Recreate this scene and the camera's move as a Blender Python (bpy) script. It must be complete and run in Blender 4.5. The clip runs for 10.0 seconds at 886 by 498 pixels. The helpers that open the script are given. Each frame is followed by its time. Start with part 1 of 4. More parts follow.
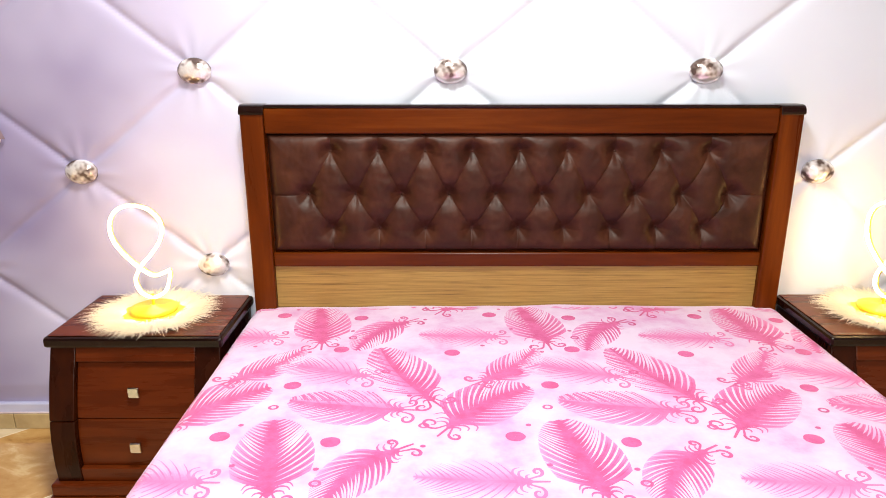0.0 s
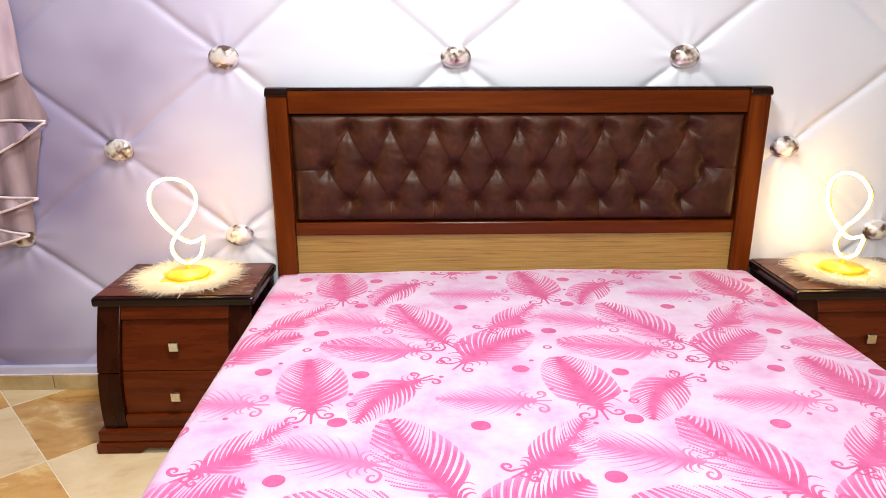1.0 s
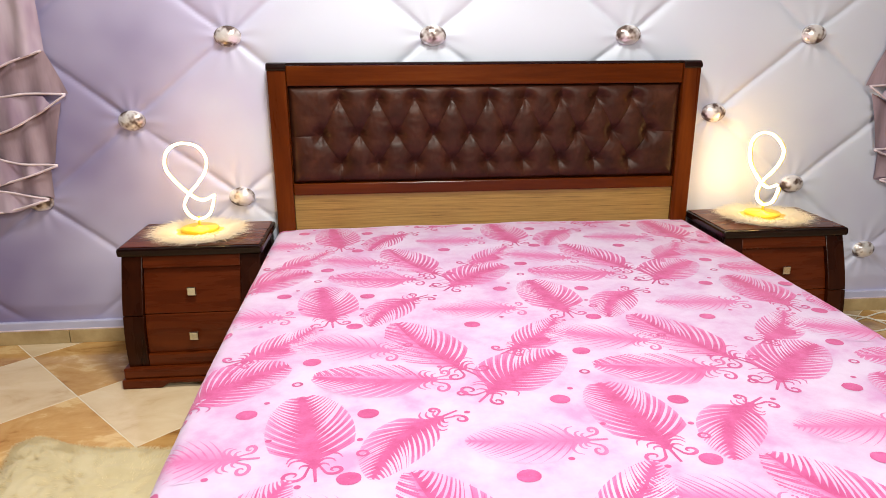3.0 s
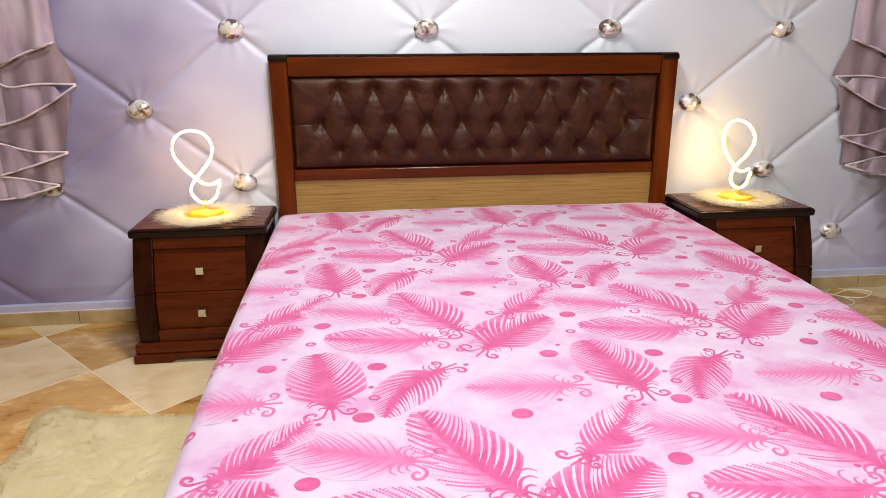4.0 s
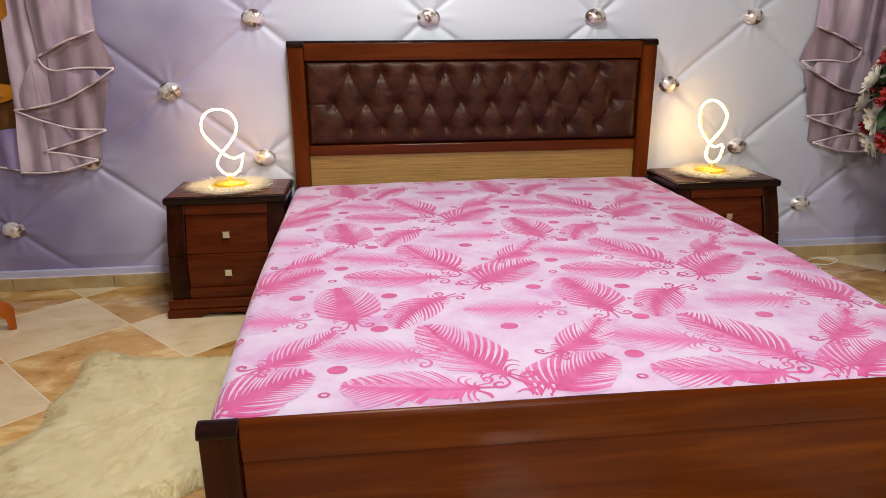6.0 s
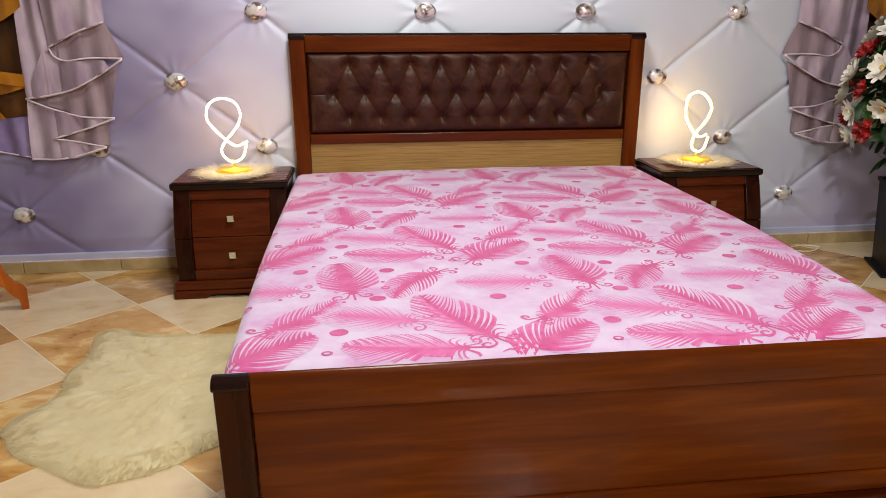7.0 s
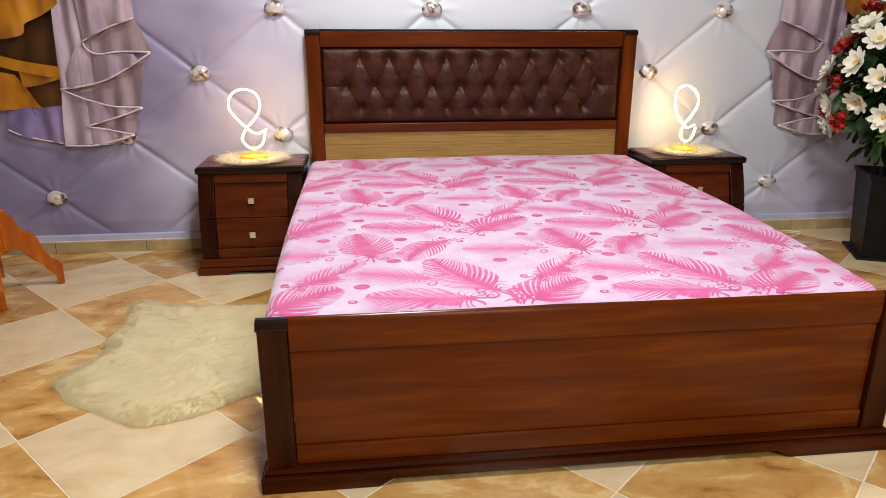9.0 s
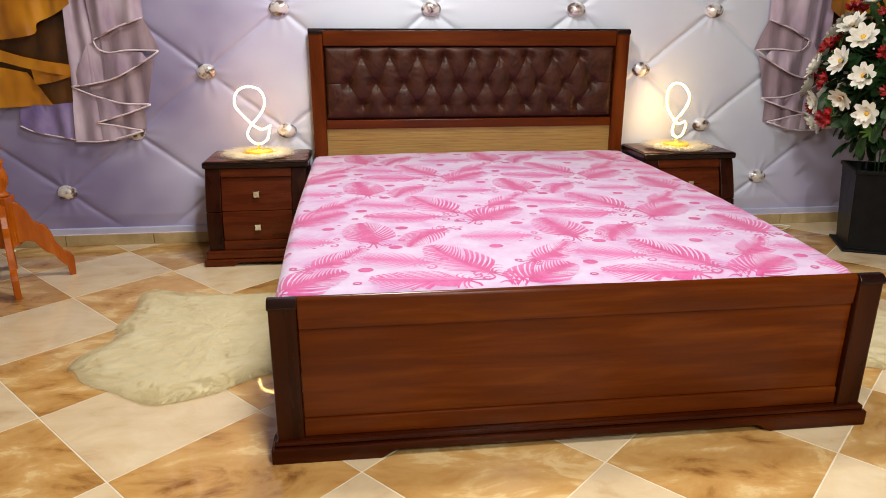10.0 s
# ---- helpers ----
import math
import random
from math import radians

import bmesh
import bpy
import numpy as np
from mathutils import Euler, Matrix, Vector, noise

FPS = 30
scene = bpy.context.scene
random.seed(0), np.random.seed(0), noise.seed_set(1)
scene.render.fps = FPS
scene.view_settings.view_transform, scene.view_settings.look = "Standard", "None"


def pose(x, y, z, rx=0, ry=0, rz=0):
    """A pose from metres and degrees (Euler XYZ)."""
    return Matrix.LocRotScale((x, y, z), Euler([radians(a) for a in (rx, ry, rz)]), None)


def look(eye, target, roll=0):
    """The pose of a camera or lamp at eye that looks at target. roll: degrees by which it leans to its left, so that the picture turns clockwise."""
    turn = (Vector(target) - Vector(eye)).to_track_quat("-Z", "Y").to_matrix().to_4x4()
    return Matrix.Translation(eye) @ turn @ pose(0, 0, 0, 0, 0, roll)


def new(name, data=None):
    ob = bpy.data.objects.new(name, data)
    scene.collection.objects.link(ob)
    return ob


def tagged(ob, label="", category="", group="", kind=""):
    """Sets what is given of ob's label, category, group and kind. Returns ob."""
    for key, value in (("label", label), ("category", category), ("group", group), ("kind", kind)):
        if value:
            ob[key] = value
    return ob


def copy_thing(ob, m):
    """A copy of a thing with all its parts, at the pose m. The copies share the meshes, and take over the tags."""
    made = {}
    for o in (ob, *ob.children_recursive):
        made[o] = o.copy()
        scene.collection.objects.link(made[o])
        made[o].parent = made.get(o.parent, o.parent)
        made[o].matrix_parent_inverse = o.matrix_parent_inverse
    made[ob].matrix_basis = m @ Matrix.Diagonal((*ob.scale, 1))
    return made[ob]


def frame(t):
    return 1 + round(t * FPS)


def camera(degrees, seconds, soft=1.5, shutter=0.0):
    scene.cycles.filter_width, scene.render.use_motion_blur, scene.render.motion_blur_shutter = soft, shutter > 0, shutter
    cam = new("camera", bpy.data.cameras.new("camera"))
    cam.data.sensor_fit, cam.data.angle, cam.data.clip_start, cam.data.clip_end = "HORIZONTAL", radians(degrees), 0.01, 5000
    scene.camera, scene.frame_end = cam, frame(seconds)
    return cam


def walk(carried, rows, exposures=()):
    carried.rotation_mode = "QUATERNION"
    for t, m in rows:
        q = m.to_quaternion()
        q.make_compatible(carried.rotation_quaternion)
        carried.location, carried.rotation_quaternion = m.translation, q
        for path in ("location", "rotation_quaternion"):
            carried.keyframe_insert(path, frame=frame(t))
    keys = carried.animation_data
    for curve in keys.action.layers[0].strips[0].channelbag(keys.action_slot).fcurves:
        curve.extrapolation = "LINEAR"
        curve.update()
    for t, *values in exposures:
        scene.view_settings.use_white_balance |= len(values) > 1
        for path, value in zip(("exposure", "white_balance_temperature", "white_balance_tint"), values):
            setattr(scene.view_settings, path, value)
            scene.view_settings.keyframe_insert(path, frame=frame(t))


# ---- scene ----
cam = camera(66.3, 10.0, soft=0.9)
PATH = [
    (0, (0.042, 0.006, 1.262), (0.049, 1.921, 0.687), -0.0),
    (0.5, (0.017, -0.106, 1.248), (0.024, 1.809, 0.672), -0.2),
    (1, (-0.024, -0.233, 1.233), (0.02, 1.68, 0.652), -0.1),
    (1.5, (-0.047, -0.326, 1.217), (0.026, 1.585, 0.634), -0.0),
    (2, (-0.084, -0.431, 1.202), (0.029, 1.478, 0.616), -0.1),
    (2.5, (-0.113, -0.513, 1.183), (0.032, 1.395, 0.6), -0.2),
    (4, (-0.187, -0.751, 1.156), (0.03, 1.146, 0.561), -0.2),
    (4.5, (-0.202, -0.825, 1.153), (0.017, 1.071, 0.554), -0.2),
    (5, (-0.212, -0.917, 1.145), (0.001, 0.978, 0.542), -0.3),
    (5.5, (-0.218, -0.992, 1.131), (-0.008, 0.904, 0.529), -0.4),
    (7, (-0.229, -1.196, 1.109), (-0.009, 0.694, 0.494), -0.1),
    (7.5, (-0.23, -1.254, 1.097), (-0.012, 0.637, 0.484), -0.1),
    (8, (-0.252, -1.319, 1.093), (-0.03, 0.571, 0.48), 0.0),
    (8.5, (-0.264, -1.376, 1.09), (-0.045, 0.516, 0.478), 0.0),
    (9, (-0.282, -1.434, 1.095), (-0.061, 0.456, 0.479), 0.1),
    (9.5, (-0.288, -1.489, 1.086), (-0.068, 0.403, 0.474), 0.0),
    (10, (-0.297, -1.548, 1.088), (-0.072, 0.342, 0.474), 0.1),
]
walk(cam, [(t, look(eye, target, roll)) for t, eye, target, roll in PATH],
     [(0, 0.70), (1, 0.50), (2.5, 0.35), (4, 0.16), (5.5, -0.1), (7, -0.07), (8.5, 0.06), (10, 0.1)])

# ---- world and lights ----
world = bpy.data.worlds.new("world")
scene.world = world
world.use_nodes = True
world.node_tree.nodes["Background"].inputs[0].default_value = (0.9, 0.93, 1.0, 1)
world.node_tree.nodes["Background"].inputs[1].default_value = 0.02
CEILING = 2.75


def ceiling_lamp(x, y, size, watts, colour=(1.0, 0.978, 0.885)):
    lamp = bpy.data.lights.new("ceiling_lamp", "AREA")
    lamp.shape, lamp.size, lamp.energy, lamp.color = "SQUARE", size, watts, colour
    ob = new("ceiling_lamp", lamp)
    ob.matrix_world = pose(x, y, CEILING - 0.03)


ceiling_lamp(0.9, -3.3, 0.2, 118)
# Unseen fill, added to brighten the front floor and the bed's foot.
ceiling_lamp(0.35, -1.2, 0.5, 60)
ceiling_lamp(-0.1, 1.0, 0.4, 50)

# ---- materials ----


def material(name):
    m = bpy.data.materials.new(name)
    m.use_nodes = True
    return m, m.node_tree.nodes, m.node_tree.links, m.node_tree.nodes["Principled BSDF"]


def node(nodes, kind, **sets):
    n = nodes.new(kind)
    for k, v in sets.items():
        n.inputs[k.replace("_", " ")].default_value = v
    return n


def ramp(nodes, stops):
    r = nodes.new("ShaderNodeValToRGB")
    while len(r.color_ramp.elements) < len(stops):
        r.color_ramp.elements.new(0.5)
    for e, (p, c) in zip(r.color_ramp.elements, stops):
        e.position, e.color = p, (*c, 1)
    return r


def surface(name, stops, scale=(6, 6, 6), detail=5.0, rough=0.5, metal=0.0, bump=0.1, fine=120.0, coat=0.0,
            rough_var=0.1, distort=0.0, per_object=0.0, sheen=0.0, thick=0.002, spec=0.5, island=0.0):
    """A surface whose colour runs through stops by noise at one scale, with fine grain as relief at another."""
    m, ns, ln, p = material(name)
    tc = ns.new("ShaderNodeTexCoord")
    mp = ns.new("ShaderNodeMapping")
    mp.inputs["Scale"].default_value = scale
    ln.new(tc.outputs["Object"], mp.inputs["Vector"])
    vec = mp.outputs["Vector"]
    info = ns.new("ShaderNodeObjectInfo")
    if per_object:
        add = ns.new("ShaderNodeVectorMath")
        mul = ns.new("ShaderNodeMath")
        mul.operation, mul.inputs[1].default_value = "MULTIPLY", 37.0
        ln.new(info.outputs["Random"], mul.inputs[0])
        ln.new(vec, add.inputs[0])
        ln.new(mul.outputs[0], add.inputs[1])
        vec = add.outputs[0]
    big = node(ns, "ShaderNodeTexNoise", Scale=1.0, Detail=detail, Roughness=0.6, Distortion=distort)
    ln.new(vec, big.inputs["Vector"])
    r = ramp(ns, stops)
    ln.new(big.outputs["Fac"], r.inputs[0])
    colour = r.outputs[0]
    if per_object:
        hue = ns.new("ShaderNodeHueSaturation")
        rng = ns.new("ShaderNodeMapRange")
        rng.inputs["To Min"].default_value, rng.inputs["To Max"].default_value = 1 - per_object, 1 + per_object
        ln.new(info.outputs["Random"], rng.inputs["Value"])
        ln.new(rng.outputs[0], hue.inputs["Value"])
        ln.new(colour, hue.inputs["Color"])
        colour = hue.outputs[0]
    if island:
        geo = ns.new("ShaderNodeNewGeometry")
        hue = ns.new("ShaderNodeHueSaturation")
        for out, lo, hi in (("Value", 1 - island * 0.4, 1 + island * 0.4), ("Saturation", 1 - island, 1 + island)):
            rng = ns.new("ShaderNodeMapRange")
            rng.inputs["To Min"].default_value, rng.inputs["To Max"].default_value = lo, hi
            ln.new(geo.outputs["Random Per Island"], rng.inputs["Value"])
            ln.new(rng.outputs[0], hue.inputs[out])
        ln.new(colour, hue.inputs["Color"])
        colour = hue.outputs[0]
    ln.new(colour, p.inputs["Base Color"])
    grain = node(ns, "ShaderNodeTexNoise", Scale=fine, Detail=3.0)
    ln.new(tc.outputs["Object"], grain.inputs["Vector"])
    rr = ns.new("ShaderNodeMapRange")
    rr.inputs["To Min"].default_value, rr.inputs["To Max"].default_value = max(rough - rough_var, 0.03), min(rough + rough_var, 1)
    ln.new(big.outputs["Fac"], rr.inputs["Value"])
    ln.new(rr.outputs[0], p.inputs["Roughness"])
    b = node(ns, "ShaderNodeBump", Strength=bump, Distance=thick)
    ln.new(grain.outputs["Fac"], b.inputs["Height"])
    ln.new(b.outputs[0], p.inputs["Normal"])
    p.inputs["Metallic"].default_value = metal
    p.inputs["Specular IOR Level"].default_value = spec
    p.inputs["Coat Weight"].default_value = coat
    p.inputs["Coat Roughness"].default_value = 0.12
    p.inputs["Sheen Weight"].default_value = sheen
    return m


MAHOGANY = [(0.22, (0.044, 0.0075, 0.0008)), (0.5, (0.083, 0.0148, 0.0011)), (0.78, (0.138, 0.0310, 0.0023))]
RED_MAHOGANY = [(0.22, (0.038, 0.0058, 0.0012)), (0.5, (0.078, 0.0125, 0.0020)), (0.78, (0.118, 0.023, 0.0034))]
WOOD_X = surface("mahogany_lengthwise", MAHOGANY, (2.2, 24, 24), 8, 0.22, bump=0.04, fine=300, distort=0.4, spec=0.18)
WOOD_POST = surface("mahogany_upright", MAHOGANY, (24, 24, 2.2), 8, 0.3, bump=0.05, fine=300, distort=0.4, spec=0.14)
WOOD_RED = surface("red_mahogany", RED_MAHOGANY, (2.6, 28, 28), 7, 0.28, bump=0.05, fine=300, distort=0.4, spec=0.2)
WOOD_Z = surface("dark_mahogany_upright", [(0.25, (0.010, 0.0014, 0.0004)), (0.5, (0.021, 0.0033, 0.0007)), (0.75, (0.038, 0.0072, 0.0011))], (20, 20, 2.0), 7, 0.28, bump=0.05, fine=300, distort=0.4, spec=0.18)
WOOD_DARK = surface("dark_mahogany_lengthwise", [(0.25, (0.016, 0.0022, 0.0005)), (0.5, (0.034, 0.0052, 0.0009)), (0.75, (0.060, 0.0115, 0.0014))], (2.2, 24, 24), 7, 0.22, bump=0.04, fine=300, distort=0.4, spec=0.2)
WOOD_EDGE = surface("mahogany_dark_edge", [(0.3, (0.005, 0.0012, 0.0010)), (0.7, (0.012, 0.003, 0.0024))], (4, 20, 20), 4, 0.2, bump=0.03, spec=0.3)
OAK = surface("bare_veneer", [(0.26, (0.10, 0.052, 0.010)), (0.42, (0.24, 0.138, 0.030)), (0.6, (0.32, 0.195, 0.048)), (0.8, (0.21, 0.115, 0.024))], (5, 170, 170), 9, 0.5, bump=0.08, fine=200, distort=0.3)
ORANGE_WOOD = surface("varnished_beech", [(0.3, (0.27, 0.050, 0.002)), (0.7, (0.46, 0.112, 0.005))], (20, 20, 4), 5, 0.25, bump=0.05, coat=0.1, spec=0.3)
LEATHER = surface("brown_leather", [(0.3, (0.022, 0.0055, 0.0026)), (0.55, (0.042, 0.0115, 0.0055)), (0.8, (0.070, 0.022, 0.010))], (14, 14, 14), 6, 0.46, spec=0.2, bump=0.25, fine=420, thick=0.001)
SHEET = surface("pink_cotton", [(0.32, (0.50, 0.25, 0.48)), (0.46, (0.52, 0.365, 0.56)), (0.62, (0.55, 0.45, 0.62))], (8, 8, 8), 6, 0.85, bump=0.15, fine=700, sheen=0.2)


def ink_material():
    """Rose dye on the cotton: the attribute says how much of it has soaked in."""
    m = surface("rose_print", [(0.32, (0.50, 0.25, 0.48)), (0.46, (0.52, 0.365, 0.56)), (0.62, (0.55, 0.45, 0.62))], (8, 8, 8), 6, 0.85, bump=0.15, fine=700, sheen=0.2)
    ns, ln, p = m.node_tree.nodes, m.node_tree.links, m.node_tree.nodes["Principled BSDF"]
    cloth = p.inputs["Base Color"].links[0].from_socket
    soak = ns.new("ShaderNodeAttribute")
    soak.attribute_name = "dye"
    tc = ns.new("ShaderNodeTexCoord")
    weave = node(ns, "ShaderNodeTexNoise", Scale=26.0, Detail=5.0, Roughness=0.7)
    ln.new(tc.outputs["Object"], weave.inputs["Vector"])
    patchy = ns.new("ShaderNodeMapRange")
    for k, v in (("From Min", 0.3), ("From Max", 0.7), ("To Min", 0.74), ("To Max", 1.06)):
        patchy.inputs[k].default_value = v
    ln.new(weave.outputs["Fac"], patchy.inputs["Value"])
    mul = ns.new("ShaderNodeMath")
    mul.operation = "MULTIPLY"
    ln.new(soak.outputs["Fac"], mul.inputs[0])
    ln.new(patchy.outputs[0], mul.inputs[1])
    rose = ramp(ns, [(0.0, (0.52, 0.32, 0.53)), (0.45, (0.55, 0.19, 0.41)), (0.8, (0.51, 0.085, 0.27)), (1.0, (0.43, 0.048, 0.19))])
    ln.new(mul.outputs[0], rose.inputs[0])
    thin = ns.new("ShaderNodeMapRange")
    thin.inputs["From Max"].default_value = 0.35
    ln.new(mul.outputs[0], thin.inputs["Value"])
    mix = ns.new("ShaderNodeMix")
    mix.data_type = "RGBA"
    ln.new(thin.outputs[0], mix.inputs[0])
    ln.new(cloth, mix.inputs[6])
    ln.new(rose.outputs[0], mix.inputs[7])
    ln.new(mix.outputs[2], p.inputs["Base Color"])
    return m


INK = ink_material()
TILE_CREAM = surface("cream_marble_tile", [(0.28, (0.46, 0.31, 0.17)), (0.42, (0.58, 0.44, 0.28)), (0.6, (0.64, 0.51, 0.34)), (0.8, (0.70, 0.59, 0.43))], (5, 8, 5), 9, 0.05, rough_var=0.02, bump=0.006, distort=0.5, per_object=0.05)
TILE_TAN = surface("tan_marble_tile", [(0.3, (0.20, 0.08, 0.02)), (0.42, (0.44, 0.235, 0.075)), (0.55, (0.52, 0.31, 0.115)), (0.62, (0.64, 0.45, 0.22)), (0.75, (0.50, 0.285, 0.10))], (5, 9, 5), 10, 0.05, rough_var=0.02, bump=0.006, distort=0.45, per_object=0.07)
SKIRTING = surface("skirting_tile", [(0.3, (0.30, 0.21, 0.10)), (0.7, (0.48, 0.37, 0.20))], (9, 9, 9), 6, 0.22, bump=0.02, per_object=0.06)
GROUT = surface("pale_grout", [(0.3, (0.58, 0.50, 0.37)), (0.7, (0.70, 0.63, 0.50))], (30, 30, 30), 3, 0.8)
# Mid taupe for the unseen room shell, keeping bounced fill light low.
PLASTER = surface("taupe_plaster", [(0.3, (0.26, 0.23, 0.22)), (0.7, (0.32, 0.29, 0.28))], (2, 2, 2), 4, 0.8, bump=0.1)
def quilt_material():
    """Satin whose dye runs from violet in the west and in drifting patches to bluish white; dimmer light at both ends
    is put into the colour.
    """
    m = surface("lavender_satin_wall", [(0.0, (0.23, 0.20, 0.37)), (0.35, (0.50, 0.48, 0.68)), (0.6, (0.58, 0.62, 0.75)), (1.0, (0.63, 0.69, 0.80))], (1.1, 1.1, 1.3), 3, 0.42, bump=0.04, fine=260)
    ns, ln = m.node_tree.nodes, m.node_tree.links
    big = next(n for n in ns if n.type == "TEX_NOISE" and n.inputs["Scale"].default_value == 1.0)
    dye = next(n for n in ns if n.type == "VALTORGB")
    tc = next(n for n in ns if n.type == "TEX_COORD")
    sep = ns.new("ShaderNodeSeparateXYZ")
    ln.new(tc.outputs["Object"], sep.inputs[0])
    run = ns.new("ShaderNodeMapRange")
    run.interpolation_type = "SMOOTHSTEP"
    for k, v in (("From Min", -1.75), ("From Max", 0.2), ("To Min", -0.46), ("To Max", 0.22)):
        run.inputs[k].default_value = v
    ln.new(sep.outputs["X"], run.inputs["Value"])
    # Weaker light towards the east, painted as a darker wall colour.
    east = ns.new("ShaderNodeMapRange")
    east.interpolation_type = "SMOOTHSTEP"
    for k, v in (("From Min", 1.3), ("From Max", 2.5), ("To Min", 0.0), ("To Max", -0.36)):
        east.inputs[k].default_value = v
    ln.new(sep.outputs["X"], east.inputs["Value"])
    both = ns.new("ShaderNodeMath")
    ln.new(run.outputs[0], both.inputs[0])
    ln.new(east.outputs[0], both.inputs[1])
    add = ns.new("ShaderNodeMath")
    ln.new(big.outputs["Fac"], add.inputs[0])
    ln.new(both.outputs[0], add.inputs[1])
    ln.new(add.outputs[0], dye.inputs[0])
    return m


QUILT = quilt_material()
# Dark and white patches in the base colour stand for mirrored surroundings.
CHROME = surface("chrome_painted_reflections", [(0.40, (0.13, 0.09, 0.08)), (0.46, (0.48, 0.42, 0.41)), (0.54, (0.88, 0.86, 0.88))], (22, 22, 22), 2, 0.2, metal=0.45, bump=0.4, fine=24, thick=0.02, rough_var=0.05, per_object=0.02)
STEEL = surface("brushed_chrome", [(0.3, (0.62, 0.60, 0.58)), (0.7, (0.75, 0.73, 0.70))], (40, 40, 40), 3, 0.16, metal=1.0, bump=0.03)
GOLD = surface("polished_brass", [(0.3, (0.90, 0.58, 0.03)), (0.7, (0.96, 0.72, 0.08))], (20, 20, 20), 3, 0.32, metal=0.4, bump=0.05)
# Darker copy of the drape satin: shade under its folds, put into colour.
DRAPE_SHADE = surface("shaded_lavender_satin", [(0.3, (0.20, 0.13, 0.17)), (0.7, (0.38, 0.29, 0.35))], (14, 14, 3), 4, 0.45, sheen=0.2)
DRAPE = surface("lavender_satin", [(0.3, (0.28, 0.20, 0.29)), (0.5, (0.42, 0.33, 0.43)), (0.7, (0.56, 0.47, 0.57))], (10, 10, 3), 3, 0.33, bump=0.05, fine=500, sheen=0.3)
PIPING = surface("pale_piping", [(0.3, (0.62, 0.50, 0.58)), (0.7, (0.76, 0.66, 0.72))], (20, 20, 20), 2, 0.5)
# Deep shade between the gold folds, put into the backing's colour.
GOLD_SHADE = surface("shaded_gold_satin", [(0.3, (0.025, 0.008, 0.002)), (0.7, (0.12, 0.042, 0.004))], (8, 8, 4), 4, 0.4)
GOLD_SATIN = surface("gold_satin", [(0.3, (0.20, 0.058, 0.001)), (0.5, (0.46, 0.175, 0.003)), (0.7, (0.66, 0.31, 0.009))], (4, 4, 2.5), 3, 0.32, bump=0.05, fine=500, sheen=0.2)
PURPLE_SATIN = surface("violet_satin", [(0.3, (0.12, 0.08, 0.28)), (0.7, (0.32, 0.25, 0.46))], (8, 8, 5), 4, 0.4, sheen=0.2)
FUR_WHITE = surface("white_fur", [(0.3, (0.80, 0.76, 0.66)), (0.7, (0.90, 0.87, 0.80))], (40, 40, 40), 3, 0.9, sheen=0.3)
FUR_CREAM = surface("cream_sheepskin", [(0.3, (0.51, 0.42, 0.235)), (0.55, (0.56, 0.475, 0.285)), (0.8, (0.61, 0.53, 0.35))], (9, 9, 9), 5, 0.9, bump=0.4, fine=220, sheen=0.3)
BLACK = surface("black_lacquer", [(0.3, (0.004, 0.004, 0.0045)), (0.7, (0.009, 0.009, 0.010))], (15, 15, 15), 4, 0.4, bump=0.06, spec=0.12)
SOIL = surface("dark_moss", [(0.3, (0.012, 0.016, 0.008)), (0.7, (0.03, 0.04, 0.018))], (60, 60, 60), 4, 0.9)
LEAF = surface("dark_leaf", [(0.3, (0.012, 0.045, 0.012)), (0.7, (0.035, 0.11, 0.025))], (25, 25, 25), 3, 0.45, per_object=0.3)
LEAF_BRIGHT = surface("bright_leaf", [(0.3, (0.05, 0.17, 0.02)), (0.7, (0.11, 0.30, 0.05))], (25, 25, 25), 3, 0.45)
PETAL = surface("white_petal", [(0.3, (0.74, 0.72, 0.62)), (0.7, (0.86, 0.85, 0.80))], (30, 30, 30), 3, 0.6)
RED = surface("red_petal", [(0.3, (0.22, 0.004, 0.006)), (0.7, (0.46, 0.012, 0.014))], (40, 40, 40), 3, 0.5)
YELLOW = surface("yellow_stamen", [(0.3, (0.70, 0.34, 0.02)), (0.7, (0.85, 0.55, 0.05))], (80, 80, 80), 3, 0.6)
CABLE = surface("white_cable", [(0.3, (0.70, 0.66, 0.56)), (0.7, (0.78, 0.75, 0.66))], (20, 20, 20), 2, 0.4)


def let_through(m, share):
    """Fine hair passes light on: mix in translucency."""
    ns, ln = m.node_tree.nodes, m.node_tree.links
    p, out = ns["Principled BSDF"], ns["Material Output"]
    thin, mix = ns.new("ShaderNodeBsdfTranslucent"), ns.new("ShaderNodeMixShader")
    ln.new(p.inputs["Base Color"].links[0].from_socket, thin.inputs["Color"])
    mix.inputs["Fac"].default_value = share
    ln.new(p.outputs[0], mix.inputs[1])
    ln.new(thin.outputs[0], mix.inputs[2])
    ln.new(mix.outputs[0], out.inputs["Surface"])
    return m


WOOL = let_through(surface("cream_wool_hair", [(0.3, (0.68, 0.58, 0.36)), (0.7, (0.75, 0.66, 0.44))], (12, 12, 12), 4, 0.9), 0.5)
FUR_HAIR = let_through(surface("white_fur_hair", [(0.3, (0.86, 0.82, 0.72)), (0.7, (0.94, 0.91, 0.84))], (30, 30, 30), 4, 0.9), 0.5)


def glow(name, colour, strength):
    m, ns, ln, p = material(name)
    p.inputs["Base Color"].default_value = (0.9, 0.88, 0.84, 1)
    p.inputs["Emission Color"].default_value = (*colour, 1)
    p.inputs["Emission Strength"].default_value = strength
    return m


LED = glow("warm_led", (1.0, 0.62, 0.22), 32)

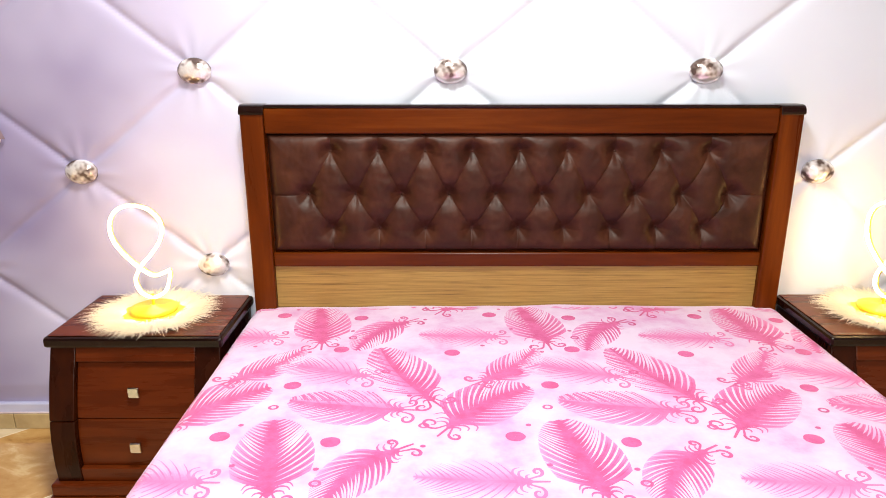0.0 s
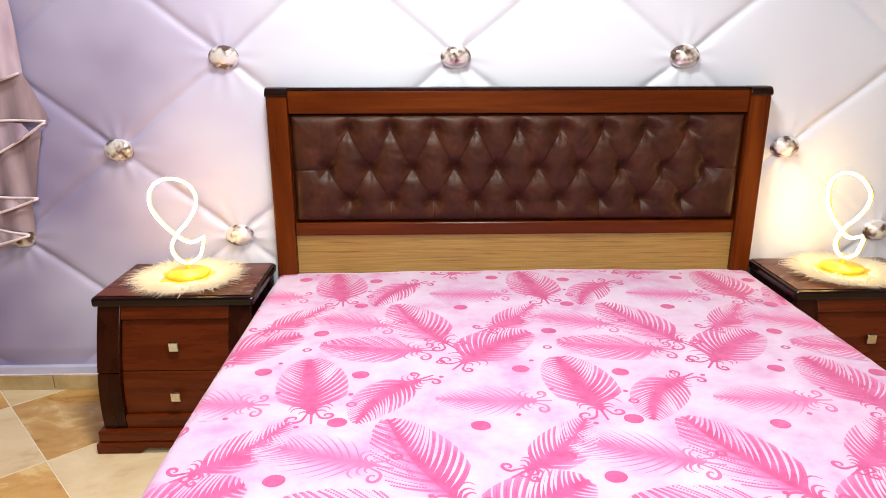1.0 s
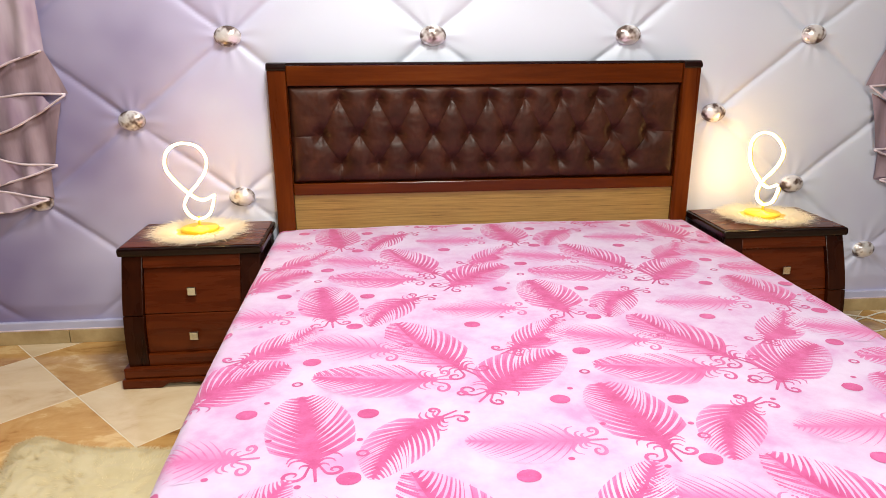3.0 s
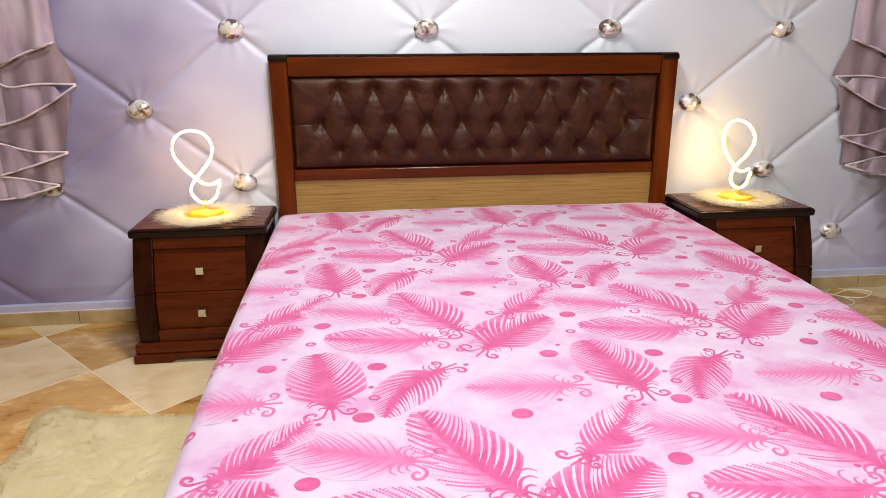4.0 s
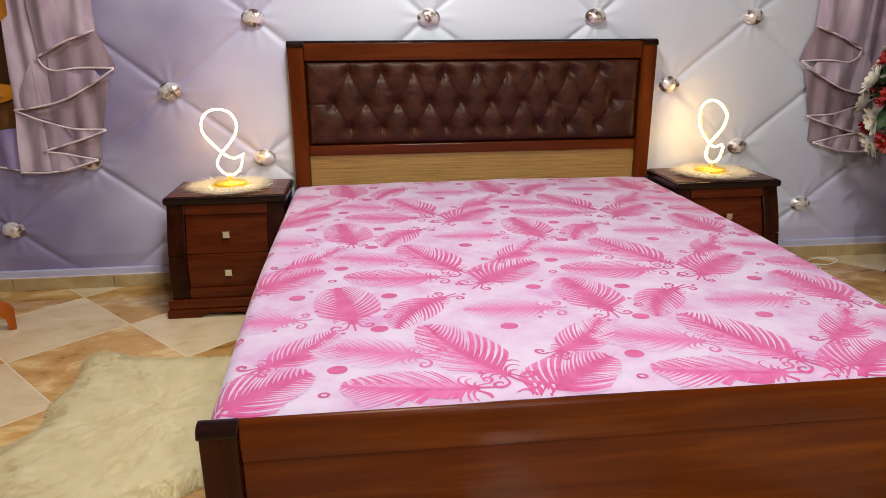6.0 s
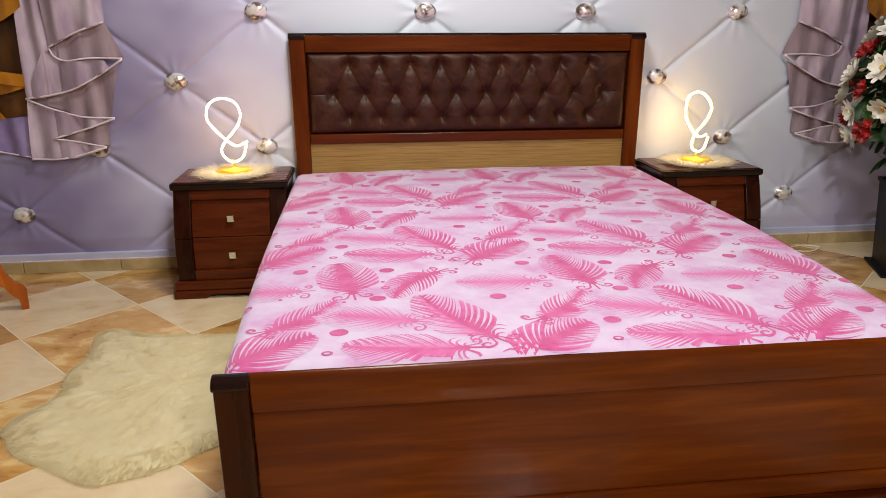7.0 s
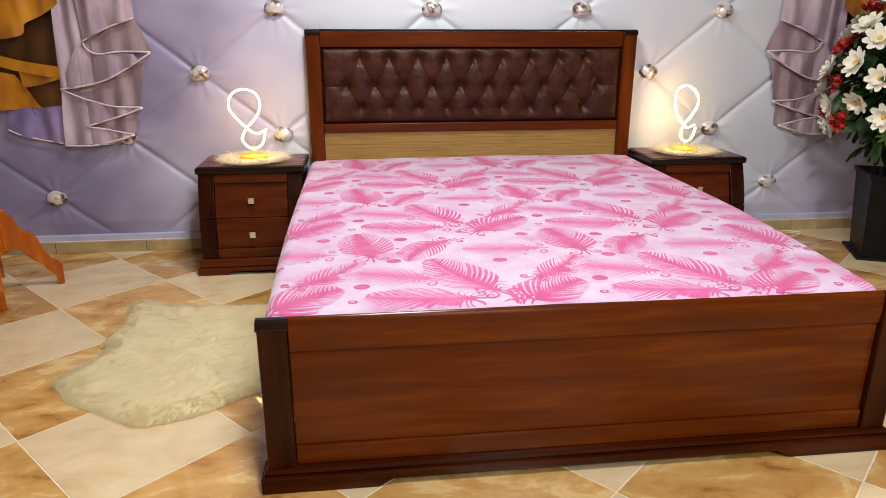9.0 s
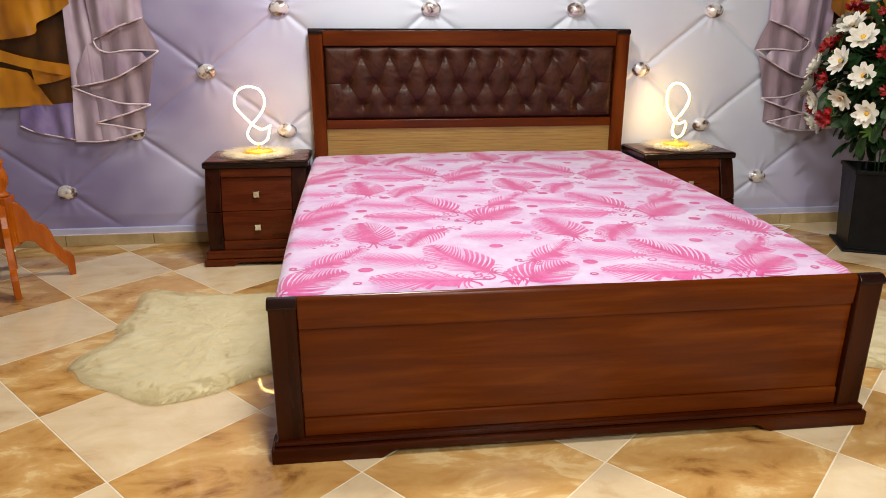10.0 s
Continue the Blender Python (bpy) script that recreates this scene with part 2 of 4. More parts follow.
# ---- mesh helpers ----


def mesh(name, verts, faces, mat, smooth=True):
    me = bpy.data.meshes.new(name)
    me.from_pydata([tuple(v) for v in verts], [], faces)
    me.materials.append(mat)
    if smooth:
        me.polygons.foreach_set("use_smooth", [True] * len(me.polygons))
    me.update()
    return me


def put(name, me, parent=None, label=""):
    ob = new(name, me)
    ob.parent = parent
    return tagged(ob, label)


def empty(name, x, y, z, label, category, group="", kind=""):
    ob = new(name)
    ob.location = (x, y, z)
    ob.empty_display_size = 0.05
    return tagged(ob, label, category, group, kind)


def under(ob, parent):
    """Hang ob, built in world coordinates, under parent, which is not turned."""
    ob.parent = parent
    if parent.parent is None:
        ob.matrix_parent_inverse = Matrix.Translation(-Vector(parent.location))
    return ob


def block(x0, x1, y0, y1, z0, z1, mat, bevel=0.003, segments=2, name="block"):
    bm = bmesh.new()
    bmesh.ops.create_cube(bm, size=1.0)
    for v in bm.verts:
        v.co = Vector(((x0 + x1) / 2 + v.co.x * (x1 - x0), (y0 + y1) / 2 + v.co.y * (y1 - y0), (z0 + z1) / 2 + v.co.z * (z1 - z0)))
    if bevel:
        bmesh.ops.bevel(bm, geom=list(bm.edges), offset=bevel, segments=segments, profile=0.5, affect="EDGES")
    me = bpy.data.meshes.new(name)
    bm.to_mesh(me)
    bm.free()
    me.materials.append(mat)
    return me


def bricked(name, x0, x1, y0, y1, z0, z1, mat, parent, label="", bevel=0.003, segments=2):
    return under(put(name, block(x0, x1, y0, y1, z0, z1, mat, bevel, segments, name), None, label), parent)


def grid(name, fn, nu, nv, mat, flip=False):
    """A sheet of nu by nv cells; fn(u, v) gives a place, u and v from 0 to 1."""
    verts = [fn(i / nu, j / nv) for j in range(nv + 1) for i in range(nu + 1)]
    faces = []
    for j in range(nv):
        for i in range(nu):
            a = j * (nu + 1) + i
            f = (a, a + 1, a + nu + 2, a + nu + 1)
            faces.append(f[::-1] if flip else f)
    return mesh(name, verts, faces, mat)


def prism(name, outline, axis, lo, hi, mat, bevel=0.002):
    """A closed outline of 2D points, drawn out along an axis from lo to hi."""
    bm = bmesh.new()

    def at(p, d):
        return {"x": (d, p[0], p[1]), "y": (p[0], d, p[1]), "z": (p[0], p[1], d)}[axis]
    low = [bm.verts.new(at(p, lo)) for p in outline]
    high = [bm.verts.new(at(p, hi)) for p in outline]
    bm.faces.new(low)
    bm.faces.new(high[::-1])
    n = len(outline)
    for i in range(n):
        bm.faces.new((low[i], high[i], high[(i + 1) % n], low[(i + 1) % n]))
    bmesh.ops.recalc_face_normals(bm, faces=bm.faces)
    if bevel:
        sharp = [e for e in bm.edges if len(e.link_faces) == 2 and e.calc_face_angle(0) > 0.6]
        bmesh.ops.bevel(bm, geom=sharp, offset=bevel, segments=2, profile=0.5, affect="EDGES")
    me = bpy.data.meshes.new(name)
    bm.to_mesh(me)
    bm.free()
    me.materials.append(mat)
    return me


def lathe(name, profile, mat, sides=28, x=0.0, y=0.0):
    verts, faces = [], []
    for r, z in profile:
        verts += [(x + r * math.cos(2 * math.pi * k / sides), y + r * math.sin(2 * math.pi * k / sides), z) for k in range(sides)]
    for j in range(len(profile) - 1):
        for k in range(sides):
            a, b = j * sides + k, j * sides + (k + 1) % sides
            faces.append((a, b, b + sides, a + sides))
    faces.append(tuple(range(sides))[::-1])
    faces.append(tuple(range((len(profile) - 1) * sides, len(profile) * sides)))
    return mesh(name, verts, faces, mat)


def smooth_line(points, steps):
    """A smooth line (Catmull-Rom) through points."""
    p = [np.array(q, float) for q in points]
    p = [2 * p[0] - p[1]] + p + [2 * p[-1] - p[-2]]
    out = []
    for i in range(1, len(p) - 2):
        for k in range(steps):
            t = k / steps
            out.append(0.5 * (2 * p[i] + (p[i + 1] - p[i - 1]) * t + (2 * p[i - 1] - 5 * p[i] + 4 * p[i + 1] - p[i + 2]) * t * t
                              + (3 * p[i] - p[i - 1] - 3 * p[i + 1] + p[i + 2]) * t ** 3))
    out.append(p[-2])
    return out


def tube(name, points, radius, mat, sides=8):
    pts = [Vector(q) for q in points]
    verts, faces = [], []
    side = None
    for i, q in enumerate(pts):
        d = (pts[min(i + 1, len(pts) - 1)] - pts[max(i - 1, 0)]).normalized()
        if side is None:
            side = d.orthogonal().normalized()
        side = (side - d * side.dot(d)).normalized()
        up = d.cross(side)
        verts += [q + radius * (math.cos(2 * math.pi * k / sides) * side + math.sin(2 * math.pi * k / sides) * up) for k in range(sides)]
    for j in range(len(pts) - 1):
        for k in range(sides):
            a, b = j * sides + k, j * sides + (k + 1) % sides
            faces.append((a, b, b + sides, a + sides))
    faces.append(tuple(range(sides))[::-1])
    faces.append(tuple(range((len(pts) - 1) * sides, len(pts) * sides)))
    return mesh(name, verts, faces, mat)


# ---- the room ----
WALL_Y, WEST, EAST, SOUTH = 2.08, -3.3, 3.7, -4.4
STUD_X, STUD_Z, STUD_DX, STUD_DZ = 0.072, 1.19, 0.757, 0.301


def quilt(x, z):
    """Depth of the quilted wall's relief at x, z: 0 at the studs and along the creases, 1 on the cushions."""
    p, q = (x - STUD_X) / STUD_DX, (z - STUD_Z) / STUD_DZ
    a, b = abs(math.sin(math.pi * (p + q / 2))), abs(math.sin(math.pi * (p - q / 2)))
    near = min(1.0, 0.35 + math.hypot(1 - abs(math.cos(math.pi * (p + q / 2))), 1 - abs(math.cos(math.pi * (p - q / 2)))) * 0.9)
    fold = 0.55 * (1 - math.exp(-a * 15)) * (1 - math.exp(-b * 15)) * (1.35 - 0.35 * near) + 0.45 * (a * b) ** 0.5
    # short puckers round each stud
    row = round(q)
    k = round(p - 0.5 * (row % 2)) + 0.5 * (row % 2)
    dx, dz = (p - k) * STUD_DX, (q - row) * STUD_DZ
    d = math.hypot(dx, dz)
    if d < 0.22:
        fold += 0.11 * math.exp(-((d - 0.05) / 0.075) ** 2) * math.cos(11 * math.atan2(dz, dx) + 3 * k + row)
    return fold


def wall_point(u, v):
    x, z = WEST + (EAST - WEST) * u, CEILING * v
    rise = min(1, max(0, (z - 0.06) / 0.10))
    return (x, WALL_Y + 0.014 - 0.018 * quilt(x, z) * rise, z)


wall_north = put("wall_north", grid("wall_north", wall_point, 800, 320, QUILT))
tagged(wall_north, "pale lavender quilted satin wall with diamond creases", "wall", kind="structure")
# Unseen walls and ceiling, added to close the room and limit its fill.
for nm, box in (("wall_back", (WEST, EAST, WALL_Y + 0.02, WALL_Y + 0.17, 0, CEILING)), ("wall_south", (WEST - 0.15, EAST + 0.15, SOUTH - 0.15, SOUTH, 0, CEILING)),
                ("wall_west", (WEST - 0.15, WEST, SOUTH, WALL_Y + 0.17, 0, CEILING)), ("wall_east", (EAST, EAST + 0.15, SOUTH, WALL_Y + 0.17, 0, CEILING))):
    tagged(put(nm, block(*box, PLASTER, 0)), "unseen plain taupe wall added to enclose the room", "wall", kind="structure")
tagged(put("ceiling", block(WEST - 0.15, EAST + 0.15, SOUTH - 0.15, WALL_Y + 0.17, CEILING, CEILING + 0.15, PLASTER, 0)), "unseen plain taupe ceiling added to enclose the room", "ceiling", kind="structure")
floor = tagged(put("floor", block(WEST - 0.15, EAST + 0.15, SOUTH - 0.15, WALL_Y + 0.17, -0.12, -0.0008, GROUT, 0)), "cream and tan marble tiles laid diagonally in a chequer", "floor", kind="structure")
skirt = tagged(new("baseboard"), "beige marble tile skirting along the wall", "baseboard", kind="structure")


BORDER = surface("pale_lavender_border", [(0.3, (0.36, 0.36, 0.56)), (0.7, (0.52, 0.53, 0.70))], (3, 3, 12), 3, 0.45, bump=0.03)
tagged(put("trim", block(WEST, EAST, 2.0735, 2.0935, 0.0585, 0.092, BORDER, 0.004, 3)), "pale lavender border strip above the skirting", "trim", kind="structure")


tagged(put("trim_caulk", block(WEST, EAST, 2.0700, 2.0734, 0.0562, 0.0625, PIPING, 0.0012, 1)), "thin pale bead of filler on the skirting", "trim", kind="structure")


def chrome_stud():
    bm = bmesh.new()
    bmesh.ops.create_uvsphere(bm, u_segments=20, v_segments=12, radius=0.045)
    for v in bm.verts:
        v.co.x *= 1.12
        v.co.y *= 0.62
        v.co.z *= 0.84
    for f in bm.faces:
        f.smooth = True
    me = bpy.data.meshes.new("stud")
    bm.to_mesh(me)
    bm.free()
    me.materials.append(CHROME)
    return me


STUD = chrome_stud()
for row in range(-3, 4):
    for k in range(-4, 6):
        x, z = STUD_X + STUD_DX * (k + 0.5 * (row % 2)), STUD_Z + STUD_DZ * row
        if WEST + 0.1 < x < EAST - 0.1 and not (-0.5 < x < 1.06 and z < 1.05) and not (abs(abs(x - 0.281) - 1.72) < 0.16 and 0.65 < z):
            ob = put("wall_stud", STUD)
            ob.matrix_world = pose(x, WALL_Y + 0.0, z, 0, 0, 0)
            tagged(ob, "round chrome button with painted reflections, pressed into the quilted wall", "wall stud", "chrome studs on the quilted wall")

# ---- bed ----
BED = 0.281
bed = empty("bed", BED, 1.0, 0, "mahogany double bed with brown leather tufted headboard", "bed")
HL, HR, HTOP = -0.545, 1.107, 1.095


def arc(cy, cz, r, start, stop, steps=6):
    """Points of an arc in a side view, angles in degrees."""
    return [(cy + r * math.cos(radians(start + (stop - start) * k / steps)), cz + r * math.sin(radians(start + (stop - start) * k / steps))) for k in range(steps + 1)]


def headboard():
    bricked("headboard_back", HL + 0.03, HR - 0.03, 2.045, 2.066, 0.10, HTOP - 0.02, WOOD_X, bed)
    for x0, x1 in ((HL, HL + 0.068), (HR - 0.068, HR)):
        side = [(2.012, 0.0)] + arc(2.030, 1.074, 0.018, 180, 90) + [(2.066, 1.092), (2.066, 0.0)]
        post = under(put("headboard_post", prism("headboard_post", side, "x", x0, x1, WOOD_POST, 0.005)), bed)
        cap = arc(2.030, 1.074, 0.0225, 195, 90) + [(2.067, 1.0965), (2.067, 1.0925)] + arc(2.030, 1.074, 0.0185, 90, 195)
        c = put("post_cap", prism("post_cap", cap, "x", x0 - 0.002, x1 + 0.002, WOOD_EDGE, 0.002), None, "black lacquered rounded cap")
        under(c, bed)
    bricked("top_rail", HL + 0.0685, HR - 0.0685, 2.020, 2.0445, 1.012, 1.086, WOOD_X, bed, bevel=0.004)
    bricked("top_strip", HL + 0.0685, HR - 0.0685, 2.018, 2.066, 1.0865, 1.096, WOOD_EDGE, bed, "black lacquered edge strip", bevel=0.004)
    bricked("middle_rail", HL + 0.0685, HR - 0.0685, 2.020, 2.0445, 0.600, 0.645, WOOD_X, bed, bevel=0.004)
    bricked("lower_panel", HL + 0.0685, HR - 0.0685, 2.030, 2.0445, 0.30, 0.5995, OAK, bed, "bare yellowish veneer panel", bevel=0.001)


headboard()

LX0, LX1, LZ0, LZ1 = HL + 0.0695, HR - 0.0695, 0.646, 1.0115
BX, BDX, BZ = -0.360, 0.1425, 0.827


def rowq(z):
    return (z - BZ) / (0.131 if z > BZ else 0.107)


def tuft(x, z):
    """Relief of the buttoned leather: 0 in the creases, 1 on the cushions."""
    p, q = (x - BX) / BDX, rowq(z)
    aq = abs(q)
    if p < min(aq, 1) / 2 or p > 9 - min(aq, 1) / 2:
        s = p if p < 4.5 else 9 - p
        d = min(abs(s - min(aq, 1) / 2), 0.5)
        return (math.sin(math.pi * d) * math.sin(math.pi * min(0.5, aq * 0.6))) ** 0.2 if d < 0.5 or aq < 0.8 else 1
    if aq <= 1:
        return abs(math.sin(math.pi * (p + q / 2)) * math.sin(math.pi * (p - q / 2))) ** 0.2
    s = abs(math.cos(math.pi * p))
    return max(s, 1e-6) ** (0.66 / (1 + 2.5 * (aq - 1)))


BUTTONS = [(BX + BDX * (k + 0.5), BZ + 0.131) for k in range(9)] + [(BX + BDX * k, BZ) for k in range(10)] + [(BX + BDX * (k + 0.5), BZ - 0.107) for k in range(9)]


def leather_point(u, v):
    x, z = LX0 + (LX1 - LX0) * u, LZ0 + (LZ1 - LZ0) * v
    edge = min(x - LX0, LX1 - x, z - LZ0, LZ1 - z)
    roll = 1 - math.exp(-edge / 0.012)
    dip, pucker = 0.0, 0.0
    for row, shift in ((0.131, 0.5), (0.0, 0.0), (-0.107, 0.5)):
        bx = BX + BDX * (min(max(round((x - BX) / BDX - shift), 0), 8 + (shift == 0)) + shift)
        dx, dz = x - bx, z - BZ - row
        d2 = dx * dx + dz * dz
        if d2 < 0.009:
            near = math.exp(-d2 / 0.00075)
            dip += 0.97 * near
            pucker += near * (1 - math.exp(-d2 / 0.00006)) * math.cos(9 * math.atan2(dz, dx) + 40 * bx)
    wrinkle = 0.0012 * noise.noise((x * 28, 1.7, z * 40)) + 0.0008 * noise.noise((x * 70, 4.1, z * 55))
    return (x, 2.0435 - max(0.0004, (0.018 + 0.015 * tuft(x, z) + 0.0020 * pucker + wrinkle) * max(0.0, 1 - dip)) * roll, z)


leather = under(put("leather_panel", grid("leather_panel", leather_point, 600, 170, LEATHER), None, "dark brown diamond-tufted leather padding"), bed)
bm = bmesh.new()
bmesh.ops.create_uvsphere(bm, u_segments=12, v_segments=8, radius=0.0035)
for v in bm.verts:
    v.co.y *= 0.5
for f in bm.faces:
    f.smooth = True
BUTTON = bpy.data.meshes.new("button")
bm.to_mesh(BUTTON)
bm.free()
BUTTON.materials.append(LEATHER)
for bx, bz in BUTTONS:
    ob = new("button", BUTTON)
    ob.parent = leather
    ob.location = (bx, 2.0425, bz)


def footboard():
    for x0, x1 in ((HL, HL + 0.07), (HR - 0.07, HR)):
        side = [(0.034, 0.052)] + arc(0.052, 0.434, 0.018, 180, 90) + [(0.0595, 0.452), (0.0595, 0.052)]
        under(put("footboard_post", prism("footboard_post", side, "x", x0, x1, WOOD_Z, 0.006)), bed)
        cap = arc(0.052, 0.434, 0.022, 190, 90) + [(0.0605, 0.456), (0.0605, 0.4525)] + arc(0.052, 0.434, 0.0185, 90, 190)
        under(put("post_cap", prism("post_cap", cap, "x", x0 - 0.002, x1 + 0.002, WOOD_EDGE, 0.002), None, "black lacquered rounded cap"), bed)
    rail = [(0.046, 0.368), (0.043, 0.40)] + arc(0.0565, 0.443, 0.0135, 180, 90) + [(0.0595, 0.4565), (0.0595, 0.368)]
    under(put("top_rail", prism("top_rail", rail, "x", HL + 0.0705, HR - 0.0705, WOOD_X, 0.003)), bed)
    bricked("foot_panel", HL + 0.0705, HR - 0.0705, 0.052, 0.0585, 0.112, 0.3675, WOOD_X, bed, bevel=0.002)
    bricked("bottom_rail", HL + 0.0705, HR - 0.0705, 0.044, 0.059, 0.0605, 0.1115, WOOD_X, bed, bevel=0.003)
    # plinth with a cut-out between two feet
    a, b = HL - 0.016, HR + 0.014
    ogee = [(a, 0.0), (a, 0.045), (b, 0.045), (b, 0.0), (0.828, 0.0), (0.81, 0.010), (0.79, 0.022), (-0.235, 0.022), (-0.255, 0.010), (-0.272, 0.0)]
    under(put("plinth", prism("plinth", ogee, "y", 0.012, 0.095, WOOD_DARK, 0.004)), bed)
    bricked("plinth_moulding", a + 0.007, b - 0.007, 0.022, 0.094, 0.0455, 0.060, WOOD_DARK, bed, bevel=0.005)


footboard()
for x0, x1 in ((HL + 0.012, HL + 0.04), (HR - 0.04, HR - 0.012)):
    bricked("side_rail", x0, x1, 0.0955, 2.011, 0.10, 0.30, WOOD_X, bed)

# ---- mattress under its printed sheet ----
MX0, MX1, MY0, MY1, MTOP = -0.555, 1.118, 0.0615, 2.028, 0.463


def sheet_point(x, y):
    """The sheet's surface over the flat print plane: past the edges it rolls down the mattress's sides."""
    r, drop = 0.035, 0.0
    foot = max(0.0, 1 - y / 0.95) ** 1.5
    lo, hi = MX0 + 0.026 * foot + r, MX1 - 0.085 * foot + r * -1
    px = x
    over = max(lo - x, x - hi, 0.0)
    if over > 0:
        s = 1 if x > hi else -1
        ang = min(over / r, math.pi / 2)
        px = (hi if s > 0 else lo) + s * r * math.sin(ang)
        drop = r * (1 - math.cos(ang)) + max(0.0, over - r * math.pi / 2)
    py = y
    lo, hi, r2 = MY0 + 0.030, MY1 - 0.012, 0.03
    over = max(lo - y, y - hi, 0.0)
    if over > 0:
        drop += r2 * (1 - math.cos(min(over / r2, 1.4)))
    crown = 0.006 * (1 - ((x - BED) / 0.82) ** 2)
    crease = 0.0025 * noise.noise((x * 2.2, y * 2.6, 0.3)) + 0.0012 * noise.noise((x * 9, y * 5, 4.0))
    crease += 0.007 * noise.noise((x * 6, 0.5, 8.0)) * math.exp(-max(0.0, MY1 - y) / 0.07)
    return Vector((px, py, MTOP + crown + crease - drop))


def sheet_grid(u, v):
    lap = 0.035 * math.pi / 2 - 0.035 + 0.13
    return sheet_point(MX0 - lap + (MX1 - MX0 + 2 * lap) * u, MY0 + (MY1 - MY0) * v)


bed_sheet = empty("bed_sheet", BED, 1.0, 0.46, "pink bed sheet printed with rose feathers, over a mattress", "bed sheet")
under(put("sheet", grid("sheet", sheet_grid, 300, 240, SHEET)), bed_sheet)
mattress = tagged(put("mattress", block(MX0 + 0.05, MX1 - 0.09, MY0 + 0.005, MY1 - 0.01, 0.25, 0.445, SHEET, 0.03, 3)), "thick mattress hidden beneath a pink sheet", "mattress")

# the print's repeat: feathers as (quill, tip, half widths west and east of the spine, bend, vane styles, tone, roundness)
STEP_X, STEP_Y = np.array((0.628, -0.008)), np.array((-0.010, 0.655))
FEATHERS = [((-0.274, 1.032), (-0.329, 1.346), 0.084, 0.084, -0.03, ("full", "slit"), 1.0, 0.42),
            ((-0.014, 1.240), (-0.181, 1.020), 0.064, 0.062, -0.22, ("slit", "full"), 1.0, 0.62),
            ((0.250, 1.108), (-0.020, 1.130), 0.070, 0.072, 0.04, ("soft", "soft"), 0.72, 0.60),
            ((0.010, 0.718), (-0.312, 0.770), 0.080, 0.076, 0.05, ("full", "dots"), 0.86, 0.55),
            ((0.044, 0.612), (0.276, 0.828), 0.092, 0.080, 0.12, ("slit", "full"), 1.0, 0.48),
            ((-0.092, 0.868), (-0.385, 0.972), 0.076, 0.074, 0.03, ("soft", "soft"), 0.74, 0.62),
            ((0.064, 0.722), (-0.118, 1.056), 0.078, 0.092, 0.10, ("dots", "slit"), 1.0, 0.55),
            ((0.126, 0.832), (0.312, 1.040), 0.060, 0.056, -0.14, ("slit", "full"), 0.94, 0.62)]
SPOTS = [(-0.428, 1.272), (-0.189, 1.248), (-0.219, 1.036), (-0.389, 0.906), (-0.310, 0.838), (0.083, 1.011), (0.223, 0.897)]
RINGS = [(-0.087, 0.906), (0.015, 0.654), (-0.332, 0.735), (0.153, 0.842), (-0.197, 1.110), (-0.46, 0.856)]
DOTS = [(-0.371, 1.169), (-0.461, 1.06), (-0.385, 0.661), (-0.022, 0.784), (0.015, 0.576), (-0.303, 1.021), (-0.203, 1.155)]


